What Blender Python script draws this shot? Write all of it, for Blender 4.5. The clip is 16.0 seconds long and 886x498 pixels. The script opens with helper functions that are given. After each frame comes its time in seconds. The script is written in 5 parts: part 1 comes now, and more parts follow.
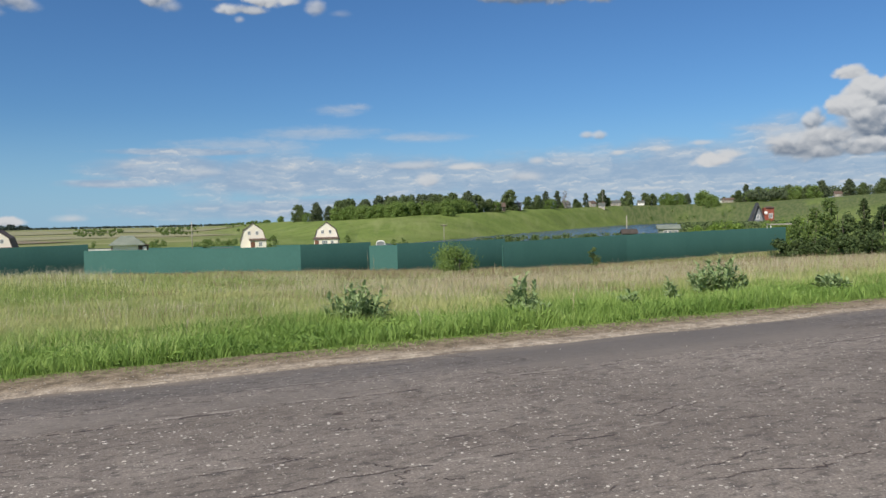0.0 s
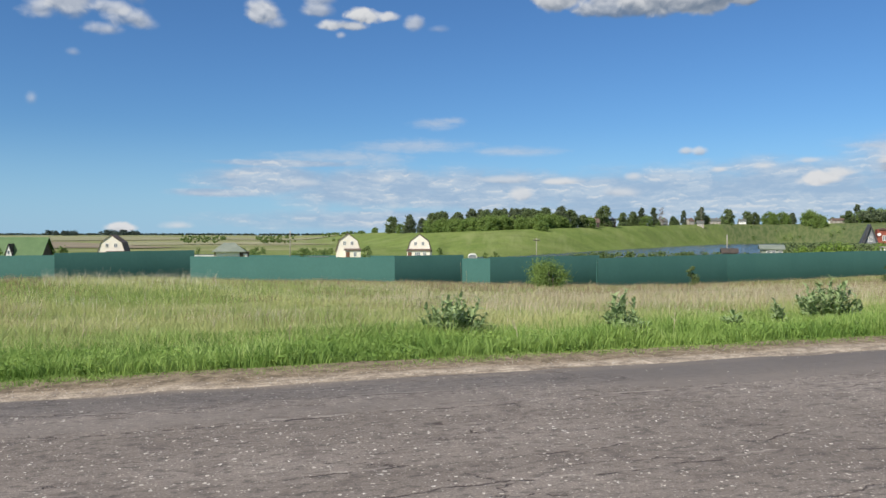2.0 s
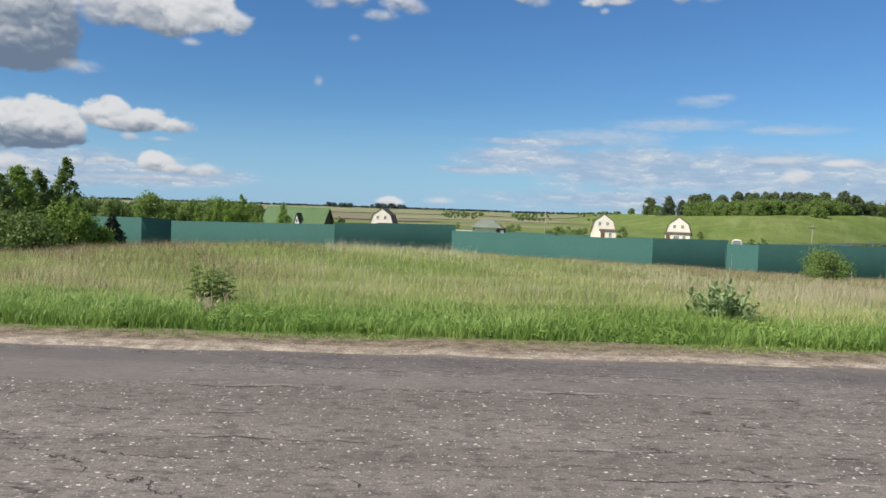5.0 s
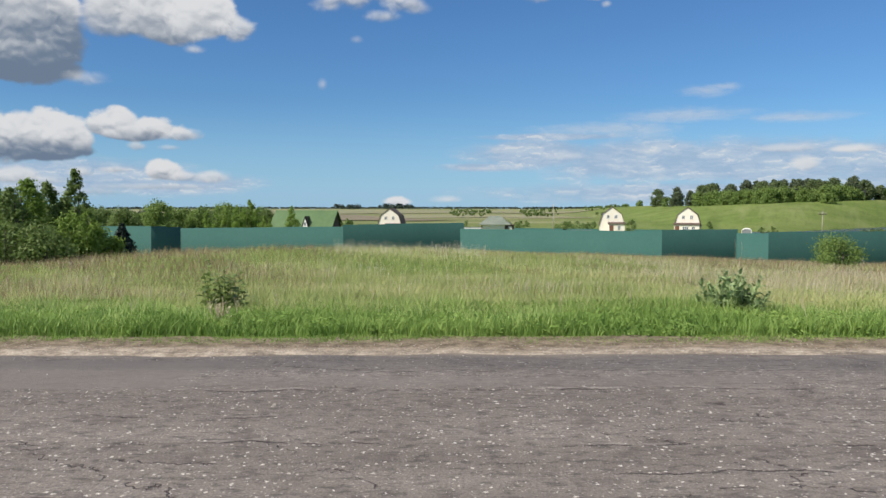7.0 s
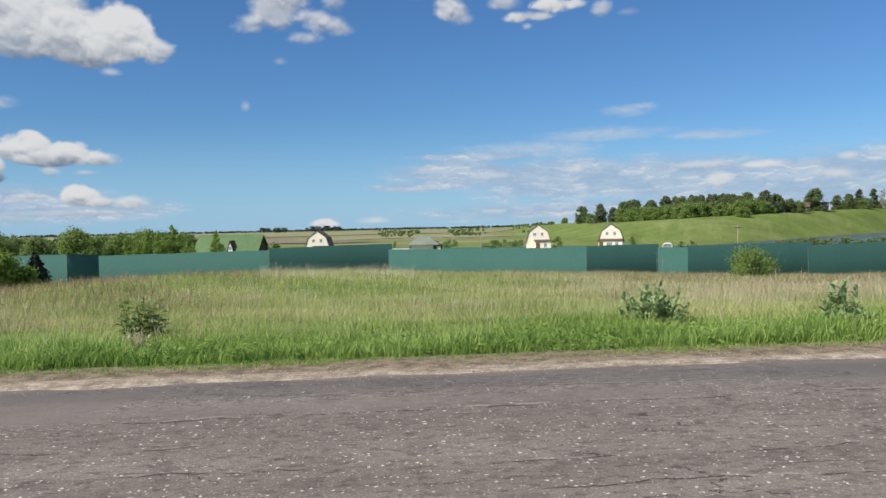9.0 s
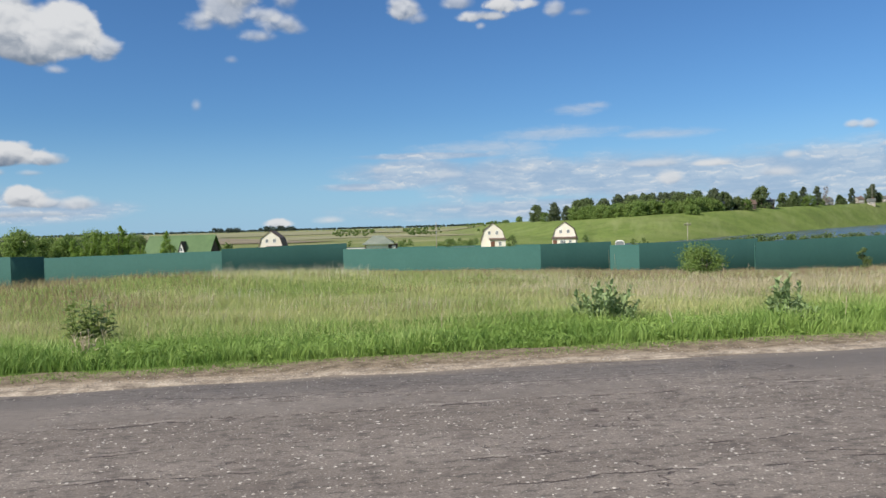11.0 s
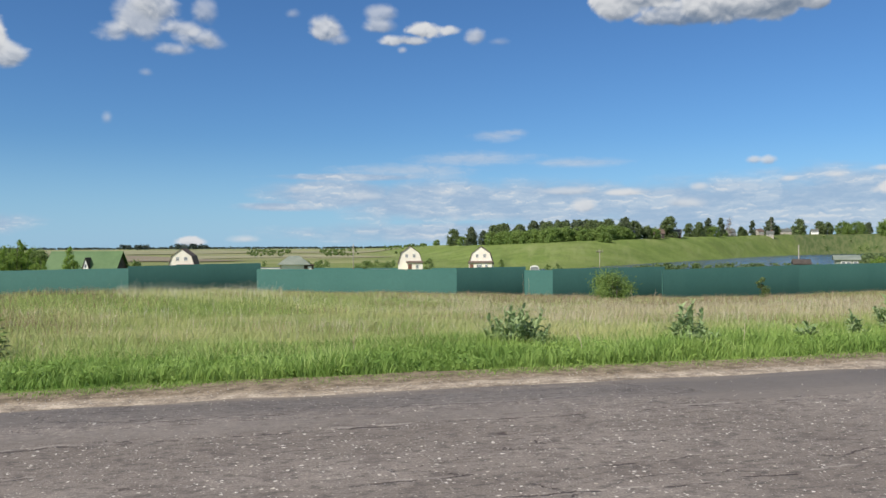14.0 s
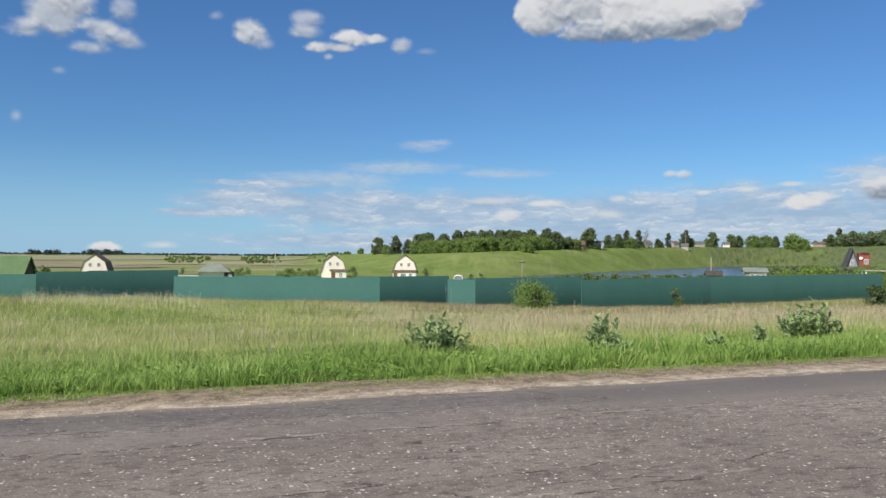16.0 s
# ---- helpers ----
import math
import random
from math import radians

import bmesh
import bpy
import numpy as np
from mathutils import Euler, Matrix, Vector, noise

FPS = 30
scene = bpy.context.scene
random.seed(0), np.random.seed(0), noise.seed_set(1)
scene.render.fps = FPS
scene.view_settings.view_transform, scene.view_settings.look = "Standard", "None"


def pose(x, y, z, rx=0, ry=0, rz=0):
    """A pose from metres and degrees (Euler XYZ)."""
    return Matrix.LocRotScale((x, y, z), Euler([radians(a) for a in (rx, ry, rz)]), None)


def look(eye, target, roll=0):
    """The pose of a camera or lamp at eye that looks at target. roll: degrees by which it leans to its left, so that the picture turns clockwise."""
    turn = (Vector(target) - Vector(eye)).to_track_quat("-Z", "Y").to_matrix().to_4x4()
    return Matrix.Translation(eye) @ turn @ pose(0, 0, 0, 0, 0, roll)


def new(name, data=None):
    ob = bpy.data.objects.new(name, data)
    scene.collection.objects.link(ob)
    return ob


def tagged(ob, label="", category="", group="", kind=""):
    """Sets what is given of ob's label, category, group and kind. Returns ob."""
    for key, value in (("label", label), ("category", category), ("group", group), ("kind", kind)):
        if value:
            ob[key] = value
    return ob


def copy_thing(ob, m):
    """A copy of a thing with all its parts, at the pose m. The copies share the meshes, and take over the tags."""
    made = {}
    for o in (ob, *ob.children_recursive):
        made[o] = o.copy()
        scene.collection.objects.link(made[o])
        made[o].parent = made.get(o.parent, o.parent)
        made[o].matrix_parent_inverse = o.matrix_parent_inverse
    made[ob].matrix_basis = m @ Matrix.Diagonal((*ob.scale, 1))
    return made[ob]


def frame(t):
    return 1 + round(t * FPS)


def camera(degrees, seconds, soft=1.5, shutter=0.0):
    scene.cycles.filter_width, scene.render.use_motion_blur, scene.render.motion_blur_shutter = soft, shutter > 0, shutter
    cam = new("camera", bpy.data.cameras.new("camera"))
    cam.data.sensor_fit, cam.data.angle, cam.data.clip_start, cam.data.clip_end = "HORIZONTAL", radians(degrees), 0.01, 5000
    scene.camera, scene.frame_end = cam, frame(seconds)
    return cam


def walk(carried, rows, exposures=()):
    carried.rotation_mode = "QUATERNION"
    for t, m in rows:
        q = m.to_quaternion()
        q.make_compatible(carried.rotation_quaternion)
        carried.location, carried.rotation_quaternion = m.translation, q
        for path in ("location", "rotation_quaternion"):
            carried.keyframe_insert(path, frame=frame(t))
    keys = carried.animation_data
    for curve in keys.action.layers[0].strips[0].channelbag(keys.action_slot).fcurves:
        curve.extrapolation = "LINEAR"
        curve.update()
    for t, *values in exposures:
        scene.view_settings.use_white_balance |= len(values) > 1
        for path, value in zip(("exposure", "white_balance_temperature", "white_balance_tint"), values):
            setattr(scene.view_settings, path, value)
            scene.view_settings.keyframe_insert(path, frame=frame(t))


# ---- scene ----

cam = camera(58.43, 16.0, soft=1.5)
PATH = [
    (0.0, pose(0.138, -0.012, 1.551, 87.80, 1.23, -25.46)),
    (0.5, pose(0.106, 0.011, 1.542, 88.12, 0.91, -22.78)),
    (1.0, pose(0.076, 0.014, 1.542, 88.20, 0.53, -20.90)),
    (1.5, pose(0.051, 0.009, 1.547, 88.79, -0.10, -19.15)),
    (2.0, pose(0.040, 0.005, 1.545, 88.85, -0.07, -18.81)),
    (2.5, pose(0.041, -0.001, 1.534, 88.55, 0.54, -17.63)),
    (3.0, pose(0.055, -0.014, 1.538, 87.74, 3.00, -14.59)),
    (3.5, pose(0.006, 0.002, 1.535, 87.83, 0.83, -9.86)),
    (4.0, pose(-0.052, -0.025, 1.541, 86.93, -0.26, -3.73)),
    (4.5, pose(-0.099, -0.013, 1.536, 87.42, -1.71, -0.06)),
    (4.7, pose(-0.092, 0.010, 1.525, 87.10, -2.00, -0.45)),
    (6.8, pose(-0.094, -0.028, 1.540, 86.90, -0.73, 0.19)),
    (7.0, pose(-0.085, -0.013, 1.533, 86.92, 0.01, 0.01)),
    (7.5, pose(-0.075, 0.013, 1.524, 86.72, 0.81, -0.41)),
    (8.0, pose(-0.078, -0.025, 1.535, 89.52, 0.12, -3.51)),
    (8.5, pose(-0.058, -0.019, 1.531, 88.88, 1.14, -4.15)),
    (9.0, pose(-0.044, -0.005, 1.526, 88.35, 1.21, -5.17)),
    (9.2, pose(-0.040, 0.010, 1.519, 88.05, 1.72, -5.31)),
    (11.5, pose(-0.019, -0.023, 1.531, 88.40, 1.14, -9.25)),
    (12.0, pose(-0.017, -0.024, 1.528, 88.71, 0.82, -9.99)),
    (12.5, pose(-0.008, -0.006, 1.525, 88.94, 0.48, -10.54)),
    (13.0, pose(-0.002, -0.015, 1.526, 89.29, 0.31, -11.48)),
    (13.5, pose(0.012, -0.003, 1.523, 89.61, 0.06, -13.13)),
    (14.0, pose(0.025, -0.001, 1.520, 89.75, 0.25, -14.36)),
    (14.5, pose(0.040, -0.004, 1.520, 89.76, 0.03, -16.05)),
    (15.0, pose(0.052, -0.020, 1.519, 89.90, -0.05, -17.76)),
    (15.5, pose(0.059, -0.013, 1.520, 90.44, -0.31, -18.54)),
    (16.0, pose(0.075, -0.018, 1.520, 90.40, -0.39, -19.82)),
]
walk(cam, PATH, [(0.0, 0.1), (0.5, 0.18), (1.5, 0.29), (16.0, 0.29)])

# ---- sky, clouds and sun ----
SUN_EL, SUN_LEFT = 40.0, 62.0      # height of the sun; how far it stands to the left of straight behind
sun_dir = Vector((-math.sin(radians(SUN_LEFT)) * math.cos(radians(SUN_EL)),
                  -math.cos(radians(SUN_LEFT)) * math.cos(radians(SUN_EL)), math.sin(radians(SUN_EL))))
sun_data = bpy.data.lights.new("sun", "SUN")
sun_data.energy, sun_data.angle, sun_data.color = 4.4, radians(0.53), (1.0, 0.93, 0.82)
sun_ob = new("sun", sun_data)
sun_ob.matrix_world = look((0, 0, 60), Vector((0, 0, 60)) - sun_dir)

# clouds: bearing, height, half width and half height in degrees; how dense, how light; the front ones last
WEST_HIGH = [(-30.09, 11.86, 4.84, 4.1, 1, -0.55), (-25.84, 12.93, 1.75, 1.42, 1, 0.3), (-26.9, 10.8, 2.91, 2.98, 1, -0.6), (-27.7, 8.99, 3.6, 1.34, 1, -0.85), (-24.13, 8.34, 1.34, 0.45, 0.5, 0),
             (-21.26, 13.79, 3.54, 1.79, 0.95, -0.1), (-21.81, 12.7, 2.79, 1.79, 0.9, -0.15), (-19.17, 12.55, 3.35, 1.86, 1, -0.1), (-16.79, 13.08, 2.53, 1.94, 1, 0.2), (-14.57, 12.12, 1.27, 0.89, 0.9, 0.05),
             (-17.2, 10.57, 0.67, 0.3, 0.6, 0.1)]
WEST_HEAPS = [(-29.99, 4.48, 2.61, 1.79, 1, -0.2), (-28.44, 4.76, 1.79, 1.27, 1, 0.0), (-26.25, 5.21, 1.34, 1.04, 1, 0.2), (-25.15, 4.53, 1.57, 1.27, 1, 0.15), (-27.13, 3.67, 3.91, 0.67, 1, -0.6),
              (-22.3, 5.74, 1.34, 1.04, 1, 0.2), (-23.24, 5.34, 0.89, 0.71, 1, 0.1), (-19.95, 5.31, 1.64, 0.67, 1, 0.15), (-18.65, 4.89, 1.57, 0.45, 0.9, 0.0), (-21.38, 4.81, 2.24, 0.52, 1, -0.35),
              (-21.11, 4.07, 0.71, 0.3, 0.7, -0.1), (-18.89, 4.01, 0.75, 0.19, 0.5, -0.1)]
WEST_LOW = [(-19.28, 2.44, 1.19, 0.71, 1, 0.2), (-18.08, 2.07, 1.04, 0.34, 0.8, 0), (-16.33, 2.05, 1.12, 0.48, 0.8, 0.1), (-22.54, 2.46, 1.27, 0.3, 0.8, 0), (-24.5, 2.28, 0.89, 0.45, 0.8, 0.1),
            (-28.2, 2.03, 1.57, 0.48, 0.8, 0.1), (-26.6, 1.73, 1.49, 0.34, 0.6, -0.1), (-20.09, 1.36, 4.1, 0.22, 0.5, -0.2), (-26.29, 1.01, 4.47, 0.26, 0.5, -0.2)]
MID_WISPS = [(-6.46, 15.21, 1.94, 1.42, 0.8, 0), (-5.51, 16.02, 1.71, 1.27, 0.8, 0), (-8.01, 14.18, 1.12, 0.75, 0.7, 0.05), (-3.97, 14.68, 1.57, 0.63, 0.7, 0.0), (-2.38, 15.85, 0.82, 0.82, 0.55, 0.05),
             (-4.13, 13.29, 1.19, 0.48, 0.65, -0.1), (-2.01, 13.83, 0.97, 0.48, 0.65, 0), (-3.1, 14.14, 1.49, 0.67, 0.6, -0.05), (-6.13, 11.66, 0.48, 0.26, 0.4, 0), (-8.53, 8.67, 0.34, 0.45, 0.3, 0),
             (3.72, 16.09, 0.41, 0.26, 0.3, 0), (-8.61, 8.55, 0.34, 0.45, 0.25, 0)]
MID_PUFFS = [(6.14, 15.21, 1.3, 0.89, 0.85, 0.0), (6.92, 14.47, 0.89, 0.41, 0.6, -0.15), (10.01, 16.26, 1.01, 0.56, 0.6, -0.05), (9.9, 15.43, 1.19, 0.48, 0.7, -0.1), (13.11, 15.23, 1.64, 0.71, 1, 0.2),
             (10.71, 14.45, 1.19, 0.45, 0.9, 0.15), (14.73, 15.21, 0.97, 0.37, 0.9, 0.15), (11.51, 13.88, 0.41, 0.3, 0.6, 0), (12.23, 14.52, 1.49, 0.45, 0.9, -0.2), (16.77, 14.8, 0.78, 0.52, 0.7, -0.1),
             (18.41, 14.37, 0.67, 0.22, 0.3, -0.1)]
MID_BANK = [(26.95, 17.11, 2.16, 2.09, 1, 0.15), (29.27, 18.06, 2.98, 2.24, 1, 0.1), (34.36, 17.95, 3.73, 2.61, 1, 0.1), (33.6, 16.66, 2.79, 1.79, 1, 0.05), (36.83, 16.44, 2.98, 1.86, 1, 0.1),
            (39.16, 16.32, 1.71, 1.34, 1, -0.05), (40.6, 16.75, 1.27, 0.75, 0.8, 0.05), (32.64, 15.61, 6.89, 0.89, 0.9, -0.3), (35.83, 5.74, 0.52, 0.3, 0.75, 0), (36.73, 5.68, 0.56, 0.34, 0.75, 0)]
EAST_TOWER = [(54.6, 5.9, 2.7, 2.5, 0.9, -0.1), (50.6, 4.5, 3.3, 1.25, 0.85, 0.05), (52.7, 8.72, 1.15, 0.5, 1, 0.15), (53.62, 7.78, 1.27, 0.89, 1, 0.1), (55.33, 7.68, 1.49, 1.12, 1, 0.1), (54.4, 6.87, 1.49, 0.45, 1, -0.5),
              (52.76, 6.59, 1.49, 0.71, 1, 0.15), (54.4, 5.51, 1.86, 1.12, 1, -0.3), (50.54, 5.9, 0.75, 0.82, 0.9, -0.05), (48.36, 4.65, 0.97, 0.34, 0.8, 0.2),
              (51.26, 4.84, 1.94, 0.89, 0.95, -0.05), (49.35, 4.15, 2.24, 0.6, 0.9, -0.35), (53.14, 4.07, 2.24, 0.67, 1, -0.1), (51.52, 3.81, 2.24, 0.45, 0.9, -0.45), (53.93, 4.38, 1.12, 0.34, 0.9, 0.25)]
EAST_BANK = [(44.3, 3.65, 1.49, 0.56, 1, 0.45), (45.32, 3.98, 1.12, 0.37, 0.9, 0.5), (38.01, 4.38, 0.75, 0.22, 0.78, 0.45), (40.7, 4.58, 0.89, 0.3, 0.67, 0.35), (43.51, 4.83, 0.82, 0.19, 0.67, 0.5),
             (32.28, 4.02, 0.6, 0.3, 0.67, 0.3), (31.25, 2.92, 1.34, 0.37, 0.67, 0.35), (27.01, 3.67, 1.71, 0.15, 0.56, 0.4), (15.33, 1.98, 0.97, 0.34, 0.45, 0.3)]
LOW_BANK = [(24.47, 2.79, 0.93, 0.48, 0.78, 0.4), (27.24, 3.73, 1.49, 0.26, 0.78, 0.4), (23.08, 3.86, 2.24, 0.26, 0.56, 0.3), (-3.43, 0.39, 1.04, 0.34, 1, 0.4), (0.44, 0.55, 1.12, 0.3, 0.67, 0.4),
            (14.55, 3.83, 1.12, 0.26, 0.39, 0.4), (8.71, 3.63, 1.49, 0.34, 0.39, 0.4), (3.89, 4.07, 1.12, 0.34, 0.39, 0.4), (2.68, 2.74, 2.05, 0.19, 0.45, 0.4)]
VEIL = [(3.0, 2.8, 3.6, 0.35), (7.0, 3.7, 6.0, 1.2), (14.0, 3.2, 8.0, 1.7), (22.1, 2.9, 9.0, 1.9), (32.3, 2.5, 10.0, 2.2), (42.0, 2.6, 10.0, 2.6), (53.0, 3.0, 10.0, 3.6), (8.0, 4.9, 6.0, 0.3),
        (-26.0, 2.0, 9.0, 1.4), (-19.0, 1.6, 6.0, 0.9), (24.0, 0.9, 22.0, 1.0), (66.0, 4.0, 9.0, 4.5)]
HIGH_VEIL = [(16.8, 6.2, 5.2, 0.6), (24.0, 5.85, 4.0, 0.4), (11.5, 5.4, 6.0, 0.55), (18.3, 7.85, 2.1, 0.5), (19.3, 8.05, 1.3, 0.35), (47.6, 5.6, 2.0, 0.3)]


class Net:
    """Short hand for a node tree."""

    def __init__(self, tree):
        self.tree = tree

    def node(self, kind):
        return self.tree.nodes.new(kind)

    def voronoi(self, vector, scale, feature="F1"):
        n = self.node("ShaderNodeTexVoronoi")
        n.feature = feature
        n.voronoi_dimensions = "2D" if feature == "DISTANCE_TO_EDGE" else "3D"
        n.inputs["Scale"].default_value = scale
        if feature == "SMOOTH_F1":
            n.inputs["Smoothness"].default_value = 0.4
        self.put(n.inputs["Vector"], vector)
        return n

    def put(self, socket, value):
        if isinstance(value, bpy.types.NodeSocket):
            self.tree.links.new(value, socket)
        else:
            socket.default_value = value

    def math(self, op, a, b=0.0, c=None, clamp=False):
        n = self.node("ShaderNodeMath")
        n.operation, n.use_clamp = op, clamp
        self.put(n.inputs[0], a), self.put(n.inputs[1], b)
        if c is not None:
            self.put(n.inputs[2], c)
        return n.outputs[0]

    def vec(self, op, a, b=(0, 0, 0)):
        n = self.node("ShaderNodeVectorMath")
        n.operation = op
        self.put(n.inputs[0], a), self.put(n.inputs[1], b)
        return n.outputs["Value"] if op in ("LENGTH", "DOT_PRODUCT") else n.outputs[0]

    def noise(self, vector, scale, detail=4.0, rough=0.55, distortion=0.0):
        n = self.node("ShaderNodeTexNoise")
        self.put(n.inputs["Vector"], vector)
        n.inputs["Scale"].default_value, n.inputs["Detail"].default_value = scale, detail
        n.inputs["Roughness"].default_value, n.inputs["Distortion"].default_value = rough, distortion
        return n.outputs["Fac"]

    def step(self, value, low, high, out_low=0.0, out_high=1.0):
        n = self.node("ShaderNodeMapRange")
        n.interpolation_type = "SMOOTHSTEP"
        self.put(n.inputs[0], value), self.put(n.inputs[1], low), self.put(n.inputs[2], high)
        self.put(n.inputs[3], out_low), self.put(n.inputs[4], out_high)
        return n.outputs[0]

    def mix(self, fac, a, b, blend="MIX"):
        n = self.node("ShaderNodeMix")
        n.data_type, n.blend_type = "RGBA", blend
        self.put(n.inputs[0], fac), self.put(n.inputs[6], a), self.put(n.inputs[7], b)
        return n.outputs[2]


def blob_group(name, blobs):
    """A node group: the place (bearing, height) in; out, how deep it lies inside the nearest of the blobs."""
    g = bpy.data.node_groups.new(name, "ShaderNodeTree")
    g.interface.new_socket("Place", in_out="INPUT", socket_type="NodeSocketVector")
    g.interface.new_socket("Depth", in_out="OUTPUT", socket_type="NodeSocketFloat")
    net = Net(g)
    place = net.node("NodeGroupInput").outputs[0]
    deep = None
    for u, v, a, b in blobs:
        d = net.vec("MULTIPLY", net.vec("SUBTRACT", place, (u, v, 0)), (1 / a, 1 / b, 0))
        inside = net.math("SUBTRACT", 1.0, net.vec("LENGTH", d))
        deep = inside if deep is None else net.math("MAXIMUM", deep, inside)
    net.put(net.node("NodeGroupOutput").inputs[0], deep)
    return g


def heap_group(name, puffs):
    """A node group that lays puffs of cloud over a colour, back to front: domed, flat below, lit from above, frayed by the rag."""
    g = bpy.data.node_groups.new(name, "ShaderNodeTree")
    for label, kind in (("Place", "Vector"), ("Colour", "Color"), ("Rag", "Float"), ("Relief", "Float")):
        g.interface.new_socket(label, in_out="INPUT", socket_type="NodeSocket" + kind)
    g.interface.new_socket("Colour", in_out="OUTPUT", socket_type="NodeSocketColor")
    net = Net(g)
    place, colour, rag, relief = net.node("NodeGroupInput").outputs[:4]
    for u, v, a, b, dense, light in puffs:
        d = net.vec("MULTIPLY", net.vec("SUBTRACT", place, (u, v - 0.15 * b, 0)), (1 / a, 1 / (1.15 * b), 0))
        up = net.vec("DOT_PRODUCT", d, (-0.12, 0.62, 0))
        d = net.vec("MAXIMUM", d, net.vec("MULTIPLY", d, (1, -1.35, 1)))
        fray = min(1.05, 0.8 / b ** 0.75)
        inside = net.math("ADD", net.math("SUBTRACT", 1.0, net.vec("LENGTH", d)), net.math("MULTIPLY", rag, fray))
        soft = 0.09 + 0.18 * min(1.0, 0.4 / b) + 0.75 * (1 - dense)
        cover = net.step(inside, -0.5 * soft, 1.5 * soft, 0.0, dense)
        lit = net.step(net.math("ADD", net.math("ADD", up, light), net.math("MULTIPLY", relief, 0.46 if b > 1.3 else 0.6 if b > 0.3 else 0.4)), -0.8 - (0.3 if b < 0.6 else 0.0), 0.5)
        colour = net.mix(cover, colour, net.mix(lit, CLOUD_DARK, CLOUD_LIT))
    net.put(net.node("NodeGroupOutput").inputs[0], colour)
    return g


def make_world():
    world = bpy.data.worlds.new("day_sky")
    scene.world = world
    world.use_nodes = True
    net = Net(world.node_tree)
    world.node_tree.nodes.clear()
    sky = net.node("ShaderNodeTexSky")
    sky.sky_type, sky.sun_disc = "NISHITA", False
    sky.sun_elevation, sky.sun_rotation = radians(SUN_EL), radians(180 + SUN_LEFT)
    sky.air_density, sky.dust_density, sky.ozone_density, sky.altitude = 1.0, 0.2, 3.0, 150
    way = net.node("ShaderNodeTexCoord").outputs["Generated"]
    sep = net.node("ShaderNodeSeparateXYZ")
    net.put(sep.inputs[0], way)
    x, y, z = sep.outputs
    u = net.math("MULTIPLY", net.math("ARCTAN2", x, y), 180 / math.pi)
    v = net.math("MULTIPLY", net.math("ARCSINE", z), 180 / math.pi)
    comb = net.node("ShaderNodeCombineXYZ")
    net.put(comb.inputs[0], u), net.put(comb.inputs[1], v)
    place = comb.outputs[0]

    # the heaped surface of the clouds: domes within domes, and their slope towards the light
    bent = net.node("ShaderNodeTexNoise")
    bent.inputs["Scale"].default_value, bent.inputs["Detail"].default_value = 0.8, 4.0
    net.put(bent.inputs["Vector"], place)
    swirl = net.vec("ADD", net.vec("MULTIPLY", place, (0.85, 1.2, 1.0)), net.vec("MULTIPLY", net.vec("SUBTRACT", bent.outputs["Color"], (0.5, 0.5, 0.5)), (1.1, 1.1, 0)))

    def heaped(at):
        total = net.math("MULTIPLY", net.voronoi(at, 0.32, "SMOOTH_F1").outputs["Distance"], -0.72)
        for scale, size in ((0.85, -0.42), (2.2, -0.20)):
            total = net.math("ADD", total, net.math("MULTIPLY", net.voronoi(at, scale, "SMOOTH_F1").outputs["Distance"], size))
        return net.math("ADD", total, net.math("MULTIPLY", net.noise(at, 1.0, 6.0, 0.6), 0.42))

    here, above = heaped(swirl), heaped(net.vec("ADD", swirl, (-0.06, 0.42, 0)))
    rag = net.math("ADD", here, 0.47)
    relief = net.math("MULTIPLY", net.math("SUBTRACT", here, above), 2.3)

    colour = net.mix(1.0, sky.outputs[0], (SKY_GAIN[0], SKY_GAIN[1], SKY_GAIN[2], 1), "MULTIPLY")
    colour = net.mix(net.step(v, 8.0, -1.0, 0.0, 0.62), colour, HAZE)
    # layered bank low over the horizon, with thin streaks above it
    veil = net.node("ShaderNodeGroup")
    veil.node_tree = blob_group("veil", VEIL)
    net.put(veil.inputs[0], place)
    streak = net.vec("ADD", net.vec("MULTIPLY", place, (0.30, 1.0, 1.0)), net.vec("MULTIPLY", net.vec("SUBTRACT", bent.outputs["Color"], (0.5, 0.5, 0.5)), (0.7, 0.5, 0)))
    n_wide, n_thin = net.noise(streak, 0.8, 5.0, 0.55), net.noise(streak, 2.6, 6.0, 0.62)
    soft = net.math("ADD", veil.outputs[0], net.math("MULTIPLY", net.math("SUBTRACT", n_wide, 0.5), 1.0))
    soft = net.math("MULTIPLY", net.step(soft, -0.2, 0.5), 0.86)
    n_mix = net.math("ADD", net.math("MULTIPLY", n_wide, 0.55), net.math("MULTIPLY", n_thin, 0.45))
    tone = net.mix(net.step(n_mix, 0.38, 0.66), VEIL_DARK, VEIL_LIT)
    fleck = net.math("MULTIPLY", net.step(net.math("SUBTRACT", n_thin, net.noise(net.vec("ADD", streak, (0, 0.16, 0)), 2.6, 6.0, 0.62)), 0.03, 0.14), net.step(n_wide, 0.47, 0.58))
    tone = net.mix(net.math("MULTIPLY", fleck, 0.7), tone, CLOUD_LIT)
    colour = net.mix(soft, colour, tone)
    high = net.node("ShaderNodeGroup")
    high.node_tree = blob_group("high_veil", HIGH_VEIL)
    net.put(high.inputs[0], place)
    thin = net.step(net.math("ADD", high.outputs[0], net.math("MULTIPLY", net.math("SUBTRACT", n_mix, 0.5), 1.8)), -0.15, 0.95, 0.0, 0.55)
    colour = net.mix(thin, colour, net.mix(n_thin, VEIL_DARK, CLOUD_LIT))
